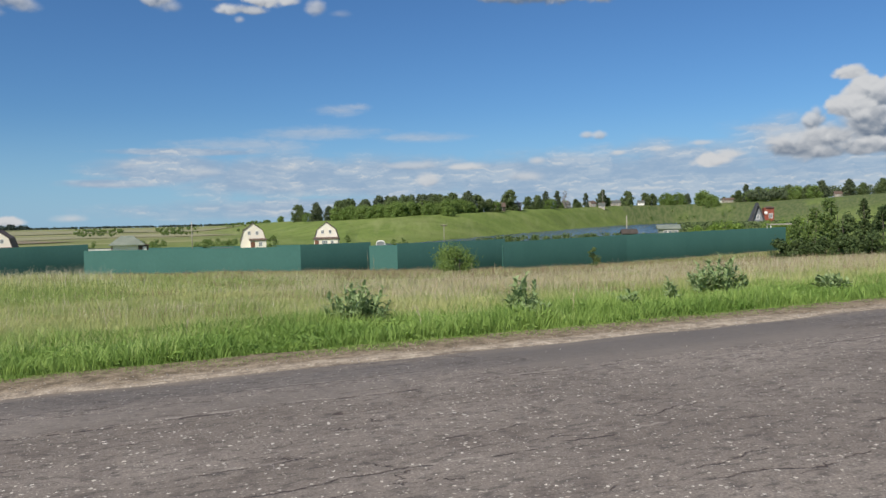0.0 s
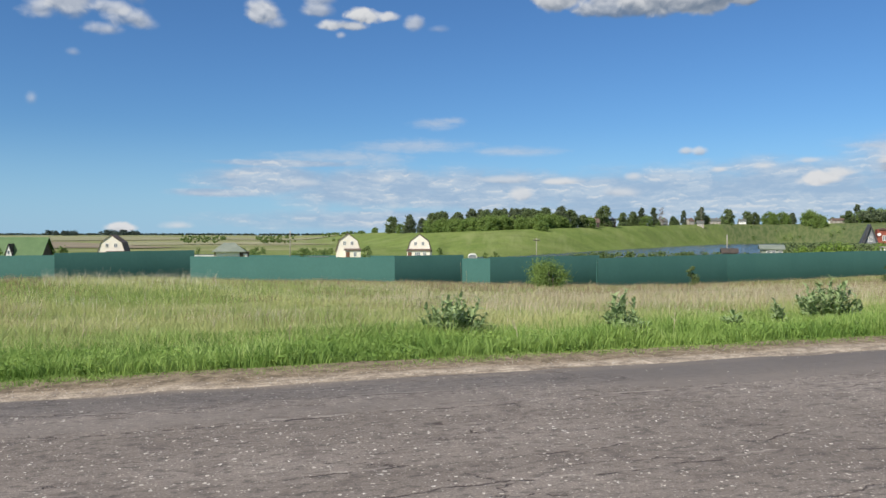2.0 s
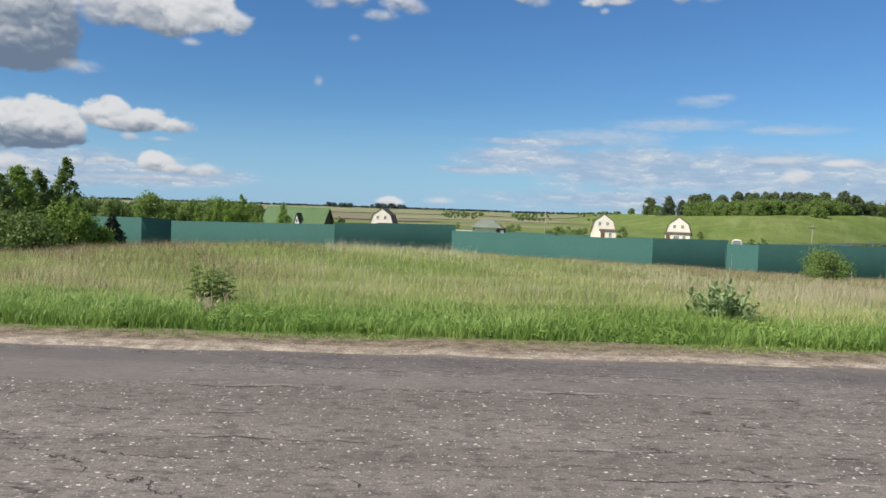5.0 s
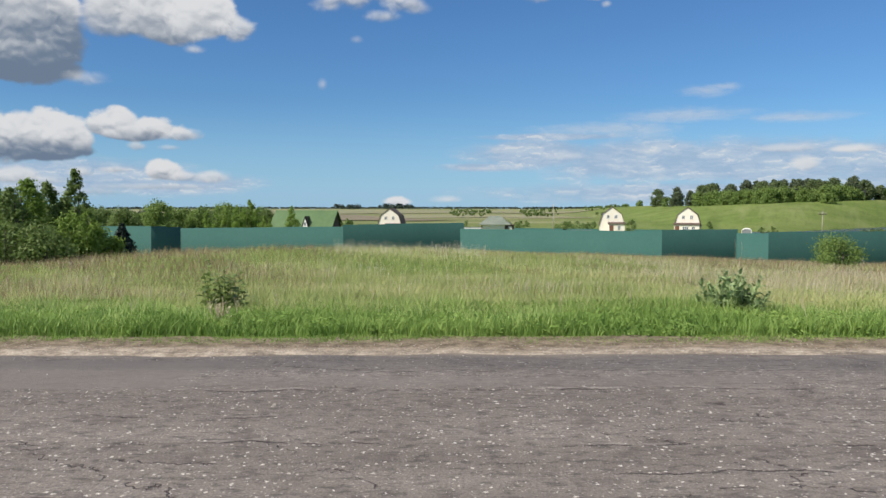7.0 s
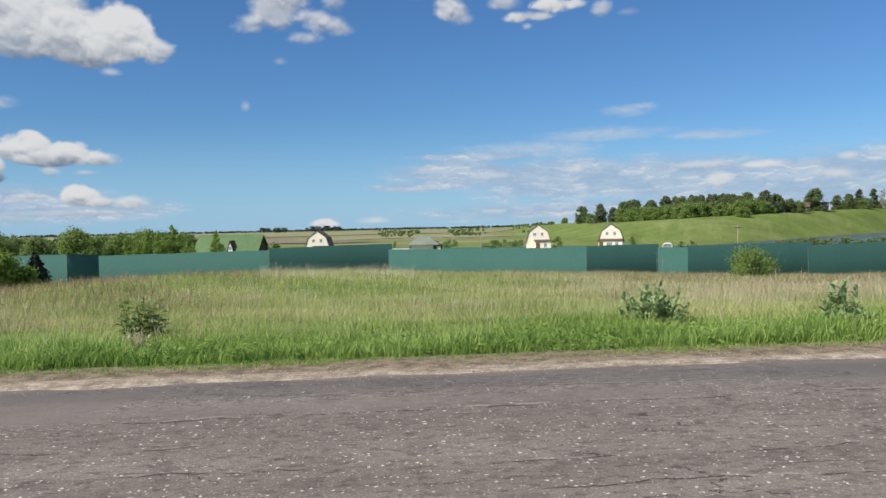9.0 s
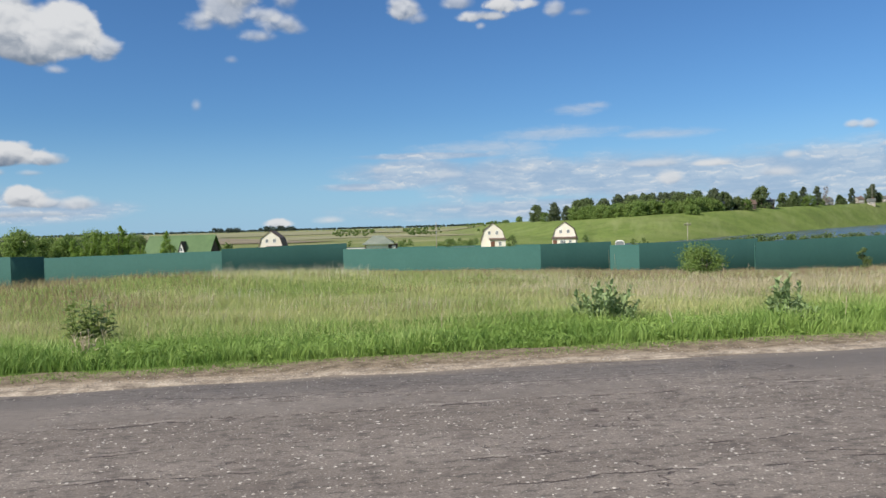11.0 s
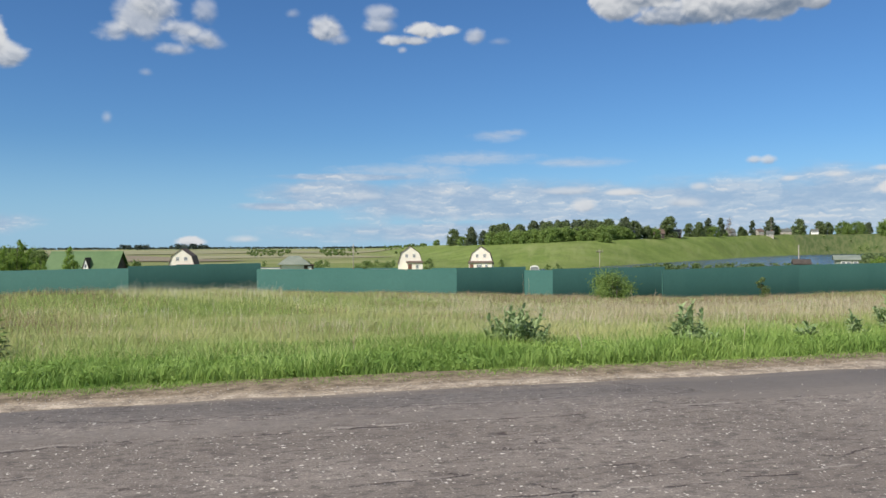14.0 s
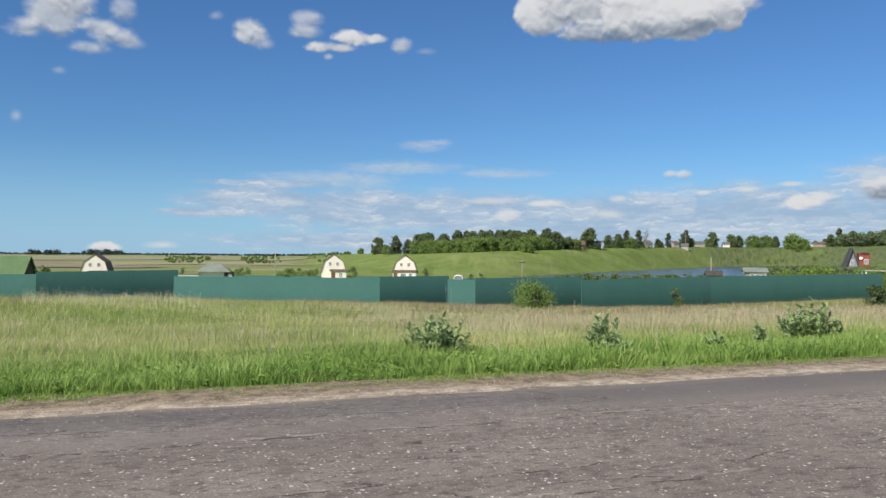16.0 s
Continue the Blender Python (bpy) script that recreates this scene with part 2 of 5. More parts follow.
    for name, puffs in (("low_bank", LOW_BANK), ("east_bank", EAST_BANK), ("east_tower", EAST_TOWER), ("mid_wisps", MID_WISPS), ("mid_puffs", MID_PUFFS), ("mid_bank", MID_BANK), ("west_low", WEST_LOW), ("west_heaps", WEST_HEAPS), ("west_high", WEST_HIGH)):
        n = net.node("ShaderNodeGroup")
        n.node_tree = heap_group(name, puffs)
        for socket, value in zip(n.inputs, (place, colour, rag, relief)):
            net.put(socket, value)
        colour = n.outputs[0]
    # broken cloud over the rest of the sky
    aside = net.math("MAXIMUM", net.step(v, 21.0, 32.0), net.math("MAXIMUM", net.step(u, 66.0, 85.0), net.step(u, -42.0, -60.0)))
    n_far = net.noise(way, 3.2, 5.0, 0.55)
    rest = net.math("MULTIPLY", net.math("MULTIPLY", net.step(n_far, 0.46, 0.6), aside), net.step(v, -1.0, 4.0))
    colour = net.mix(rest, colour, net.mix(net.step(n_far, 0.55, 0.75), CLOUD_LIT, CLOUD_DARK))
    back = net.node("ShaderNodeBackground")
    net.put(back.inputs[0], colour)
    back.inputs[1].default_value = 0.1
    net.put(net.node("ShaderNodeOutputWorld").inputs[0], back.outputs[0])


SKY_GAIN = (0.39, 0.61, 0.84)
HAZE = (2.75, 4.65, 6.9, 1)
CLOUD_LIT, CLOUD_DARK = (5.75, 5.85, 6.0, 1), (1.25, 1.7, 2.4, 1)
VEIL_LIT, VEIL_DARK = (4.3, 4.95, 5.75, 1), (2.75, 3.7, 5.05, 1)
make_world()


# ---- materials ----
def rgb(c):
    return (c[0], c[1], c[2], 1.0)


def matter(name, a, b, scale=3.0, rough=0.8, bump=0.0, fine=0.0, fine_scale=40.0, metal=0.0, each=0.0, whole=0.0, clear=0.0, trans=0.0, stretch=(1, 1, 1), gloss=0.5):
    """A surface of two tones: patches at scale, grain at fine_scale, random tone for each loose piece (each) or object (whole)."""
    m = bpy.data.materials.new(name)
    m.use_nodes = True
    net = Net(m.node_tree)
    bsdf = m.node_tree.nodes["Principled BSDF"]
    place = net.node("ShaderNodeNewGeometry").outputs["Position"]
    place = net.vec("MULTIPLY", place, stretch)
    patch = net.step(net.noise(place, scale, 5.0, 0.6), 0.32, 0.68)
    grain = net.noise(place, fine_scale, 4.0, 0.6)
    if each:
        rnd = net.node("ShaderNodeNewGeometry").outputs["Random Per Island"]
        patch = net.math("ADD", net.math("MULTIPLY", patch, 1 - each), net.math("MULTIPLY", rnd, each))
    if whole:
        rnd = net.node("ShaderNodeObjectInfo").outputs["Random"]
        patch = net.math("ADD", net.math("MULTIPLY", patch, 1 - whole), net.math("MULTIPLY", rnd, whole))
    colour = net.mix(patch, rgb(a), rgb(b))
    if fine:
        colour = net.mix(fine, colour, net.mix(net.step(grain, 0.3, 0.7), (0.25, 0.25, 0.25, 1), (1, 1, 1, 1)), "MULTIPLY")
    net.put(bsdf.inputs["Base Color"], colour)
    net.put(bsdf.inputs["Roughness"], net.math("ADD", rough - 0.06, net.math("MULTIPLY", grain, 0.12), clamp=True))
    bsdf.inputs["Metallic"].default_value = metal
    bsdf.inputs["Coat Weight"].default_value = clear
    bsdf.inputs["Specular IOR Level"].default_value = gloss
    if trans:
        bsdf.inputs["Specular IOR Level"].default_value = 0.25
        thin = net.node("ShaderNodeBsdfTranslucent")
        net.put(thin.inputs[0], colour)
        mixer = net.node("ShaderNodeMixShader")
        mixer.inputs[0].default_value = trans
        net.put(mixer.inputs[1], bsdf.outputs[0]), net.put(mixer.inputs[2], thin.outputs[0])
        net.put(m.node_tree.nodes["Material Output"].inputs[0], mixer.outputs[0])
    if bump:
        bn = net.node("ShaderNodeBump")
        bn.inputs["Strength"].default_value, bn.inputs["Distance"].default_value = 0.6, bump
        net.put(bn.inputs["Height"], grain)
        net.put(bsdf.inputs["Normal"], bn.outputs[0])
    return m


def asphalt_matter():
    m = bpy.data.materials.new("worn_asphalt")
    m.use_nodes = True
    net = Net(m.node_tree)
    bsdf = m.node_tree.nodes["Principled BSDF"]
    place = net.node("ShaderNodeNewGeometry").outputs["Position"]
    long = net.vec("MULTIPLY", place, (0.12, 1.0, 1.0))
    lanes = net.noise(long, 0.9, 3.0, 0.5)
    blot = net.noise(place, 0.55, 5.0, 0.6)
    tone = net.math("ADD", net.math("MULTIPLY", lanes, 0.6), net.math("MULTIPLY", blot, 0.4))
    colour = net.mix(net.step(tone, 0.35, 0.65), (0.19, 0.161, 0.139, 1), (0.275, 0.237, 0.207, 1))
    grain = net.noise(place, 55.0, 3.0, 0.7)
    colour = net.mix(0.55, colour, net.mix(net.step(grain, 0.3, 0.7), (0.35, 0.35, 0.35, 1), (1.25, 1.25, 1.25, 1)), "MULTIPLY")
    scuff = net.noise(net.vec("MULTIPLY", place, (1.0, 1.9, 1.0)), 7.0, 6.0, 0.75)
    colour = net.mix(net.math("MULTIPLY", net.step(scuff, 0.48, 0.64), 0.62), colour, (0.05, 0.045, 0.042, 1))
    ravel = net.noise(place, 2.6, 6.0, 0.7)
    colour = net.mix(net.math("MULTIPLY", net.step(ravel, 0.52, 0.64), 0.5), colour, (0.10, 0.082, 0.073, 1))
    # smoother patches laid over the far lane
    sep = net.node("ShaderNodeSeparateXYZ")
    net.put(sep.inputs[0], place)
    px, py = sep.outputs[0], sep.outputs[1]
    wob = net.math("ADD", py, net.math("MULTIPLY", net.math("SUBTRACT", net.noise(long, 1.6, 4.0), 0.5), 1.3))
    ragged = net.math("MULTIPLY", net.math("SUBTRACT", net.noise(place, 1.6, 5.0, 0.65), 0.5), 0.9)
    rx, ry = net.math("ADD", px, net.math("MULTIPLY", ragged, 2.5)), net.math("ADD", py, net.math("MULTIPLY", ragged, 0.35))
    strip = None
    for x0, x1, y0, y1, share in ((-40.0, -2.0, 6.5, 7.85, 1.0), (-2.5, 3.2, 6.6, 7.1, 0.7), (4.2, 9.5, 6.7, 8.1, 1.0), (11.0, 40.0, 6.2, 7.9, 0.8)):
        inside = net.math("MULTIPLY", net.math("MULTIPLY", net.step(rx, x0, x0 + 0.5), net.step(rx, x1, x1 - 0.5)), net.math("MULTIPLY", net.step(ry, y0, y0 + 0.08), net.step(ry, y1, y1 - 0.12)))
        inside = net.math("MULTIPLY", inside, share)
        strip = inside if strip is None else net.math("MAXIMUM", strip, inside)
    colour = net.mix(net.math("MULTIPLY", strip, 0.72), colour, (0.192, 0.167, 0.147, 1))
    # light stone chips worn bare
    rough = net.node("ShaderNodeTexNoise")
    rough.inputs["Scale"].default_value, rough.inputs["Detail"].default_value = 32.0, 4.0
    net.put(rough.inputs["Vector"], place)
    broken = net.vec("ADD", place, net.vec("MULTIPLY", net.vec("SUBTRACT", rough.outputs["Color"], (0.5, 0.5, 0.5)), (0.045, 0.045, 0)))
    vor = net.voronoi(broken, 9.0)
    big = net.node("ShaderNodeSeparateColor")
    net.put(big.inputs[0], vor.outputs["Color"])
    size = net.math("MULTIPLY", net.step(big.outputs[0], 0.5, 1.0), 0.14)
    chip = net.step(net.math("SUBTRACT", size, vor.outputs["Distance"]), 0.0, 0.03)
    vor2 = net.voronoi(broken, 21.0)
    small = net.node("ShaderNodeSeparateColor")
    net.put(small.inputs[0], vor2.outputs["Color"])
    chip2 = net.step(net.math("SUBTRACT", net.math("MULTIPLY", net.step(small.outputs[0], 0.25, 1.0), 0.27), vor2.outputs["Distance"]), 0.0, 0.05)
    vor3 = net.voronoi(broken, 46.0)
    tiny = net.node("ShaderNodeSeparateColor")
    net.put(tiny.inputs[0], vor3.outputs["Color"])
    chip3 = net.math("MULTIPLY", net.step(tiny.outputs[0], 0.72, 0.8), net.step(vor3.outputs["Distance"], 0.34, 0.2))
    chips = net.math("MAXIMUM", net.math("MAXIMUM", chip, net.math("MULTIPLY", chip2, 0.9)), net.math("MULTIPLY", chip3, 0.5))
    chips = net.math("MULTIPLY", chips, net.math("SUBTRACT", 1.0, net.math("MULTIPLY", strip, 0.92)))
    colour = net.mix(net.math("MULTIPLY", chips, 0.92), colour, net.mix(net.math("ADD", net.math("MULTIPLY", big.outputs[1], 0.5), net.math("MULTIPLY", small.outputs[1], 0.5)), (0.42, 0.365, 0.30, 1), (0.90, 0.85, 0.77, 1)))
    # cracks
    warp = net.node("ShaderNodeTexNoise")
    warp.inputs["Scale"].default_value, warp.inputs["Detail"].default_value = 1.1, 5.0
    net.put(warp.inputs["Vector"], place)
    bent = net.vec("ADD", net.vec("MULTIPLY", place, (0.3, 1.0, 1.0)), net.vec("MULTIPLY", net.vec("SUBTRACT", warp.outputs["Color"], (0.5, 0.5, 0.5)), (0.28, 0.28, 0)))
    jag = net.node("ShaderNodeTexNoise")
    jag.inputs["Scale"].default_value, jag.inputs["Detail"].default_value = 9.0, 5.0
    net.put(jag.inputs["Vector"], place)
    jags = net.vec("MULTIPLY", net.vec("SUBTRACT", jag.outputs["Color"], (0.5, 0.5, 0.5)), (0.16, 0.16, 0))
    bent = net.vec("ADD", bent, jags)
    edge = net.voronoi(bent, 1.15, "DISTANCE_TO_EDGE")
    crack = net.step(edge.outputs["Distance"], net.math("MULTIPLY", net.noise(place, 3.0, 4.0, 0.7), 0.016), 0.0005)
    crack = net.math("MULTIPLY", crack, net.math("MULTIPLY", net.step(net.math("SUBTRACT", net.noise(place, 0.8, 3.0), net.step(px, 2.0, 5.0, 0.0, 0.07)), 0.40, 0.52), net.step(net.noise(place, 5.0, 3.0), 0.42, 0.52)))
    edge2 = net.voronoi(bent, 2.4, "DISTANCE_TO_EDGE")
    crack2 = net.step(edge2.outputs["Distance"], 0.045, 0.005)
    crack2 = net.math("MULTIPLY", crack2, net.math("MULTIPLY", net.math("ADD", 0.2, net.math("MULTIPLY", net.step(sep.outputs[1], 6.2, 7.4), 0.8)), net.step(net.noise(place, 1.3, 3.0), 0.46, 0.58)))
    rut = net.voronoi(net.vec("ADD", net.vec("ADD", net.vec("MULTIPLY", place, (0.09, 1.0, 1.0)), net.vec("MULTIPLY", jags, (0.1, 0.8, 0))), net.vec("MULTIPLY", net.vec("SUBTRACT", warp.outputs["Color"], (0.5, 0.5, 0.5)), (0.2, 0.35, 0))), 1.3, "DISTANCE_TO_EDGE")
    ruts = net.math("MULTIPLY", net.step(rut.outputs["Distance"], 0.011, 0.001), net.step(net.noise(net.vec("MULTIPLY", place, (0.4, 1.0, 1.0)), 2.2, 4.0, 0.65), 0.5, 0.58))
    cracks = net.math("MAXIMUM", net.math("MAXIMUM", crack, ruts), net.math("MULTIPLY", crack2, 0.8))
    cracks = net.math("MULTIPLY", cracks, net.math("SUBTRACT", 1.0, net.math("MULTIPLY", strip, 0.8)))
    # long seams between the lays of asphalt, their sunlit far edge painted pale
    lit_edges = None
    swing = net.math("SUBTRACT", net.noise(net.vec("MULTIPLY", place, (1.0, 0.0, 0.0)), 0.9, 6.0, 0.62), 0.5)
    for y0, x0, x1, tilt, wide in ((6.50, -2.6, 5.6, 0.02, 0.03), (5.62, -2.9, -0.9, 0.0, 0.02), (4.97, -2.0, 0.0, -0.03, 0.018), (4.92, 0.3, 3.6, 0.02, 0.016), (4.38, 0.6, 4.5, 0.02, 0.016), (7.25, -1.5, 3.8, 0.02, 0.02), (7.7, 0.2, 4.2, 0.03, 0.018),
                                   (6.35, 6.0, 16.0, 0.0, 0.022), (6.9, -14.0, -5.0, 0.01, 0.025), (5.2, -9.0, -3.0, 0.02, 0.02)):
        line = net.math("SUBTRACT", net.math("SUBTRACT", py, net.math("MULTIPLY", px, tilt)), y0)
        line = net.math("ADD", net.math("SUBTRACT", line, net.math("MULTIPLY", swing, 0.5)), net.math("MULTIPLY", net.math("SUBTRACT", grain, 0.5), 0.02))
        there = net.math("MULTIPLY", net.step(px, x0, x0 + 0.6), net.step(px, x1, x1 - 0.6))
        dark = net.math("MULTIPLY", net.step(net.math("ABSOLUTE", line), wide, wide * 0.3), there)
        pale = net.math("MULTIPLY", net.math("MULTIPLY", net.step(line, wide * 0.6, wide * 1.2), net.step(line, wide * 3.4, wide * 1.8)), there)
        cracks = net.math("MAXIMUM", cracks, net.math("MULTIPLY", dark, net.step(net.noise(place, 2.3, 4.0, 0.7), 0.46, 0.56)))
        lit_edges = pale if lit_edges is None else net.math("MAXIMUM", lit_edges, pale)
    colour = net.mix(net.math("MULTIPLY", lit_edges, net.step(net.noise(place, 1.7, 4.0, 0.7), 0.5, 0.6, 0.0, 0.5)), colour, (0.40, 0.36, 0.32, 1))
    colour = net.mix(net.math("MULTIPLY", cracks, 0.78), colour, (0.035, 0.022, 0.022, 1))
    colour = net.mix(net.math("MULTIPLY", net.step(wob, 7.0, 7.5), 0.35), colour, (0.10, 0.092, 0.09, 1))
    # dust near the edge
    dust = net.math("MULTIPLY", net.step(net.math("ADD", sep.outputs[1], net.noise(long, 3.0, 4.0)), 8.3, 9.0), 0.8)
    colour = net.mix(dust, colour, (0.36, 0.29, 0.22, 1))
    net.put(bsdf.inputs["Base Color"], colour)
    bsdf.inputs["Roughness"].default_value = 0.86
    bsdf.inputs["Specular IOR Level"].default_value = 0.3
    bn = net.node("ShaderNodeBump")
    bn.inputs["Strength"].default_value, bn.inputs["Distance"].default_value = 0.7, 0.008
    high = net.math("SUBTRACT", net.math("ADD", grain, net.math("MULTIPLY", chips, 0.5)), net.math("MULTIPLY", cracks, 2.0))
    net.put(bn.inputs["Height"], high), net.put(bsdf.inputs["Normal"], bn.outputs[0])
    return m


def shoulder_matter():
    """Pale washed sand beside the asphalt, brown soil with dead grass towards the verge."""
    m = bpy.data.materials.new("dry_dirt")
    m.use_nodes = True
    net = Net(m.node_tree)
    bsdf = m.node_tree.nodes["Principled BSDF"]
    place = net.node("ShaderNodeNewGeometry").outputs["Position"]
    sep = net.node("ShaderNodeSeparateXYZ")
    net.put(sep.inputs[0], place)
    long = net.vec("MULTIPLY", place, (0.25, 1.0, 1.0))
    n_long, n_mid, n_fine = net.noise(long, 2.6, 5.0, 0.65), net.noise(place, 5.0, 5.0, 0.7), net.noise(place, 38.0, 4.0, 0.7)
    wob = net.math("ADD", sep.outputs[1], net.math("MULTIPLY", net.math("SUBTRACT", n_long, 0.5), 1.0))
    sand = net.mix(net.step(n_mid, 0.35, 0.65), (0.29, 0.24, 0.19, 1), (0.55, 0.47, 0.375, 1))
    soil = net.mix(net.step(n_mid, 0.35, 0.62), (0.15, 0.12, 0.082, 1), (0.33, 0.265, 0.19, 1))
    colour = net.mix(net.step(net.math("ADD", wob, net.math("MULTIPLY", n_mid, 0.3)), 8.52, 8.78), sand, soil)
    colour = net.mix(net.math("MULTIPLY", net.step(net.math("ADD", wob, net.math("MULTIPLY", n_mid, 0.3)), 8.36, 8.24), 0.7), colour, (0.20, 0.17, 0.145, 1))
    track = net.noise(net.vec("MULTIPLY", place, (0.07, 1.0, 1.0)), 13.0, 4.0, 0.6)
    colour = net.mix(net.math("MULTIPLY", net.step(track, 0.54, 0.64), 0.5), colour, (0.15, 0.12, 0.095, 1))
    colour = net.mix(0.6, colour, net.mix(net.step(n_fine, 0.3, 0.68), (0.35, 0.33, 0.3, 1), (1.15, 1.15, 1.15, 1)), "MULTIPLY")
    net.put(bsdf.inputs["Base Color"], colour)
    bsdf.inputs["Roughness"].default_value, bsdf.inputs["Specular IOR Level"].default_value = 0.96, 0.15
    bn = net.node("ShaderNodeBump")
    bn.inputs["Strength"].default_value, bn.inputs["Distance"].default_value = 0.8, 0.02
    net.put(bn.inputs["Height"], net.math("ADD", n_mid, net.math("MULTIPLY", n_fine, 0.4))), net.put(bsdf.inputs["Normal"], bn.outputs[0])
    return m


def ground_matter():
    """Soil and turf near by, meadows and tilled strips far off."""
    m = bpy.data.materials.new("meadow_ground")
    m.use_nodes = True
    net = Net(m.node_tree)
    bsdf = m.node_tree.nodes["Principled BSDF"]
    place = net.node("ShaderNodeNewGeometry").outputs["Position"]
    a, b, c = net.noise(place, 0.014, 5.0, 0.62), net.noise(place, 0.05, 5.0, 0.62), net.noise(place, 1.6, 5.0, 0.65)
    colour = net.mix(net.step(b, 0.34, 0.66), (0.15, 0.21, 0.05, 1), (0.205, 0.265, 0.072, 1))
    colour = net.mix(net.math("MULTIPLY", net.step(a, 0.46, 0.66), 0.35), colour, (0.29, 0.29, 0.13, 1))
    colour = net.mix(net.math("MULTIPLY", net.step(net.noise(place, 0.02, 5.0, 0.65), 0.54, 0.64), 0.4), colour, (0.115, 0.145, 0.045, 1))
    colour = net.mix(net.math("MULTIPLY", net.step(c, 0.35, 0.7), 0.45), colour, (0.05, 0.085, 0.018, 1))
    sep = net.node("ShaderNodeSeparateXYZ")
    net.put(sep.inputs[0], place)
    spread = net.node("ShaderNodeCombineXYZ")
    net.put(spread.inputs[0], net.math("MULTIPLY", net.math("DIVIDE", sep.outputs[0], net.math("MAXIMUM", sep.outputs[1], 1.0)), 420.0))
    net.put(spread.inputs[1], net.math("MULTIPLY", net.vec("LENGTH", place), 0.12))
    tufts = spread.outputs[0]
    fleck = net.noise(tufts, 0.35, 5.0, 0.7)
    colour = net.mix(net.math("MULTIPLY", net.step(fleck, 0.5, 0.68), 0.34), colour, (0.075, 0.105, 0.03, 1))
    pale = net.noise(tufts, 0.09, 6.0, 0.68)
    colour = net.mix(net.math("MULTIPLY", net.step(pale, 0.5, 0.7), 0.36), colour, (0.30, 0.33, 0.14, 1))
    # dull pasture on the western plain, broken into fields
    aside = net.math("SUBTRACT", sep.outputs[0], net.math("MULTIPLY", sep.outputs[1], 0.17))
    plain = net.math("MULTIPLY", net.step(sep.outputs[1], 230.0, 420.0), net.step(aside, 40.0, -40.0))
    strips = net.noise(net.vec("MULTIPLY", place, (0.006, 0.03, 1.0)), 1.0, 3.0, 0.5)
    colour = net.mix(net.math("MULTIPLY", plain, 0.75), colour, net.mix(net.step(strips, 0.42, 0.58), (0.19, 0.205, 0.09, 1), (0.33, 0.315, 0.175, 1)))
    # bare and scrubby banks under the village, toned down further for the slope's shade
    bank = net.math("MULTIPLY", net.step(sep.outputs[0], 380.0, 520.0), net.step(net.noise(tufts, 0.03, 5.0, 0.65), 0.3, 0.5))
    colour = net.mix(net.math("MULTIPLY", bank, 0.85), colour, net.mix(net.step(fleck, 0.4, 0.6), (0.14, 0.155, 0.07, 1), (0.07, 0.105, 0.038, 1)))
    net.put(bsdf.inputs["Base Color"], colour)
    bsdf.inputs["Roughness"].default_value, bsdf.inputs["Specular IOR Level"].default_value = 0.95, 0.1
    bn = net.node("ShaderNodeBump")
    bn.inputs["Strength"].default_value, bn.inputs["Distance"].default_value = 0.5, 0.25
    net.put(bn.inputs["Height"], c), net.put(bsdf.inputs["Normal"], bn.outputs[0])
    return m


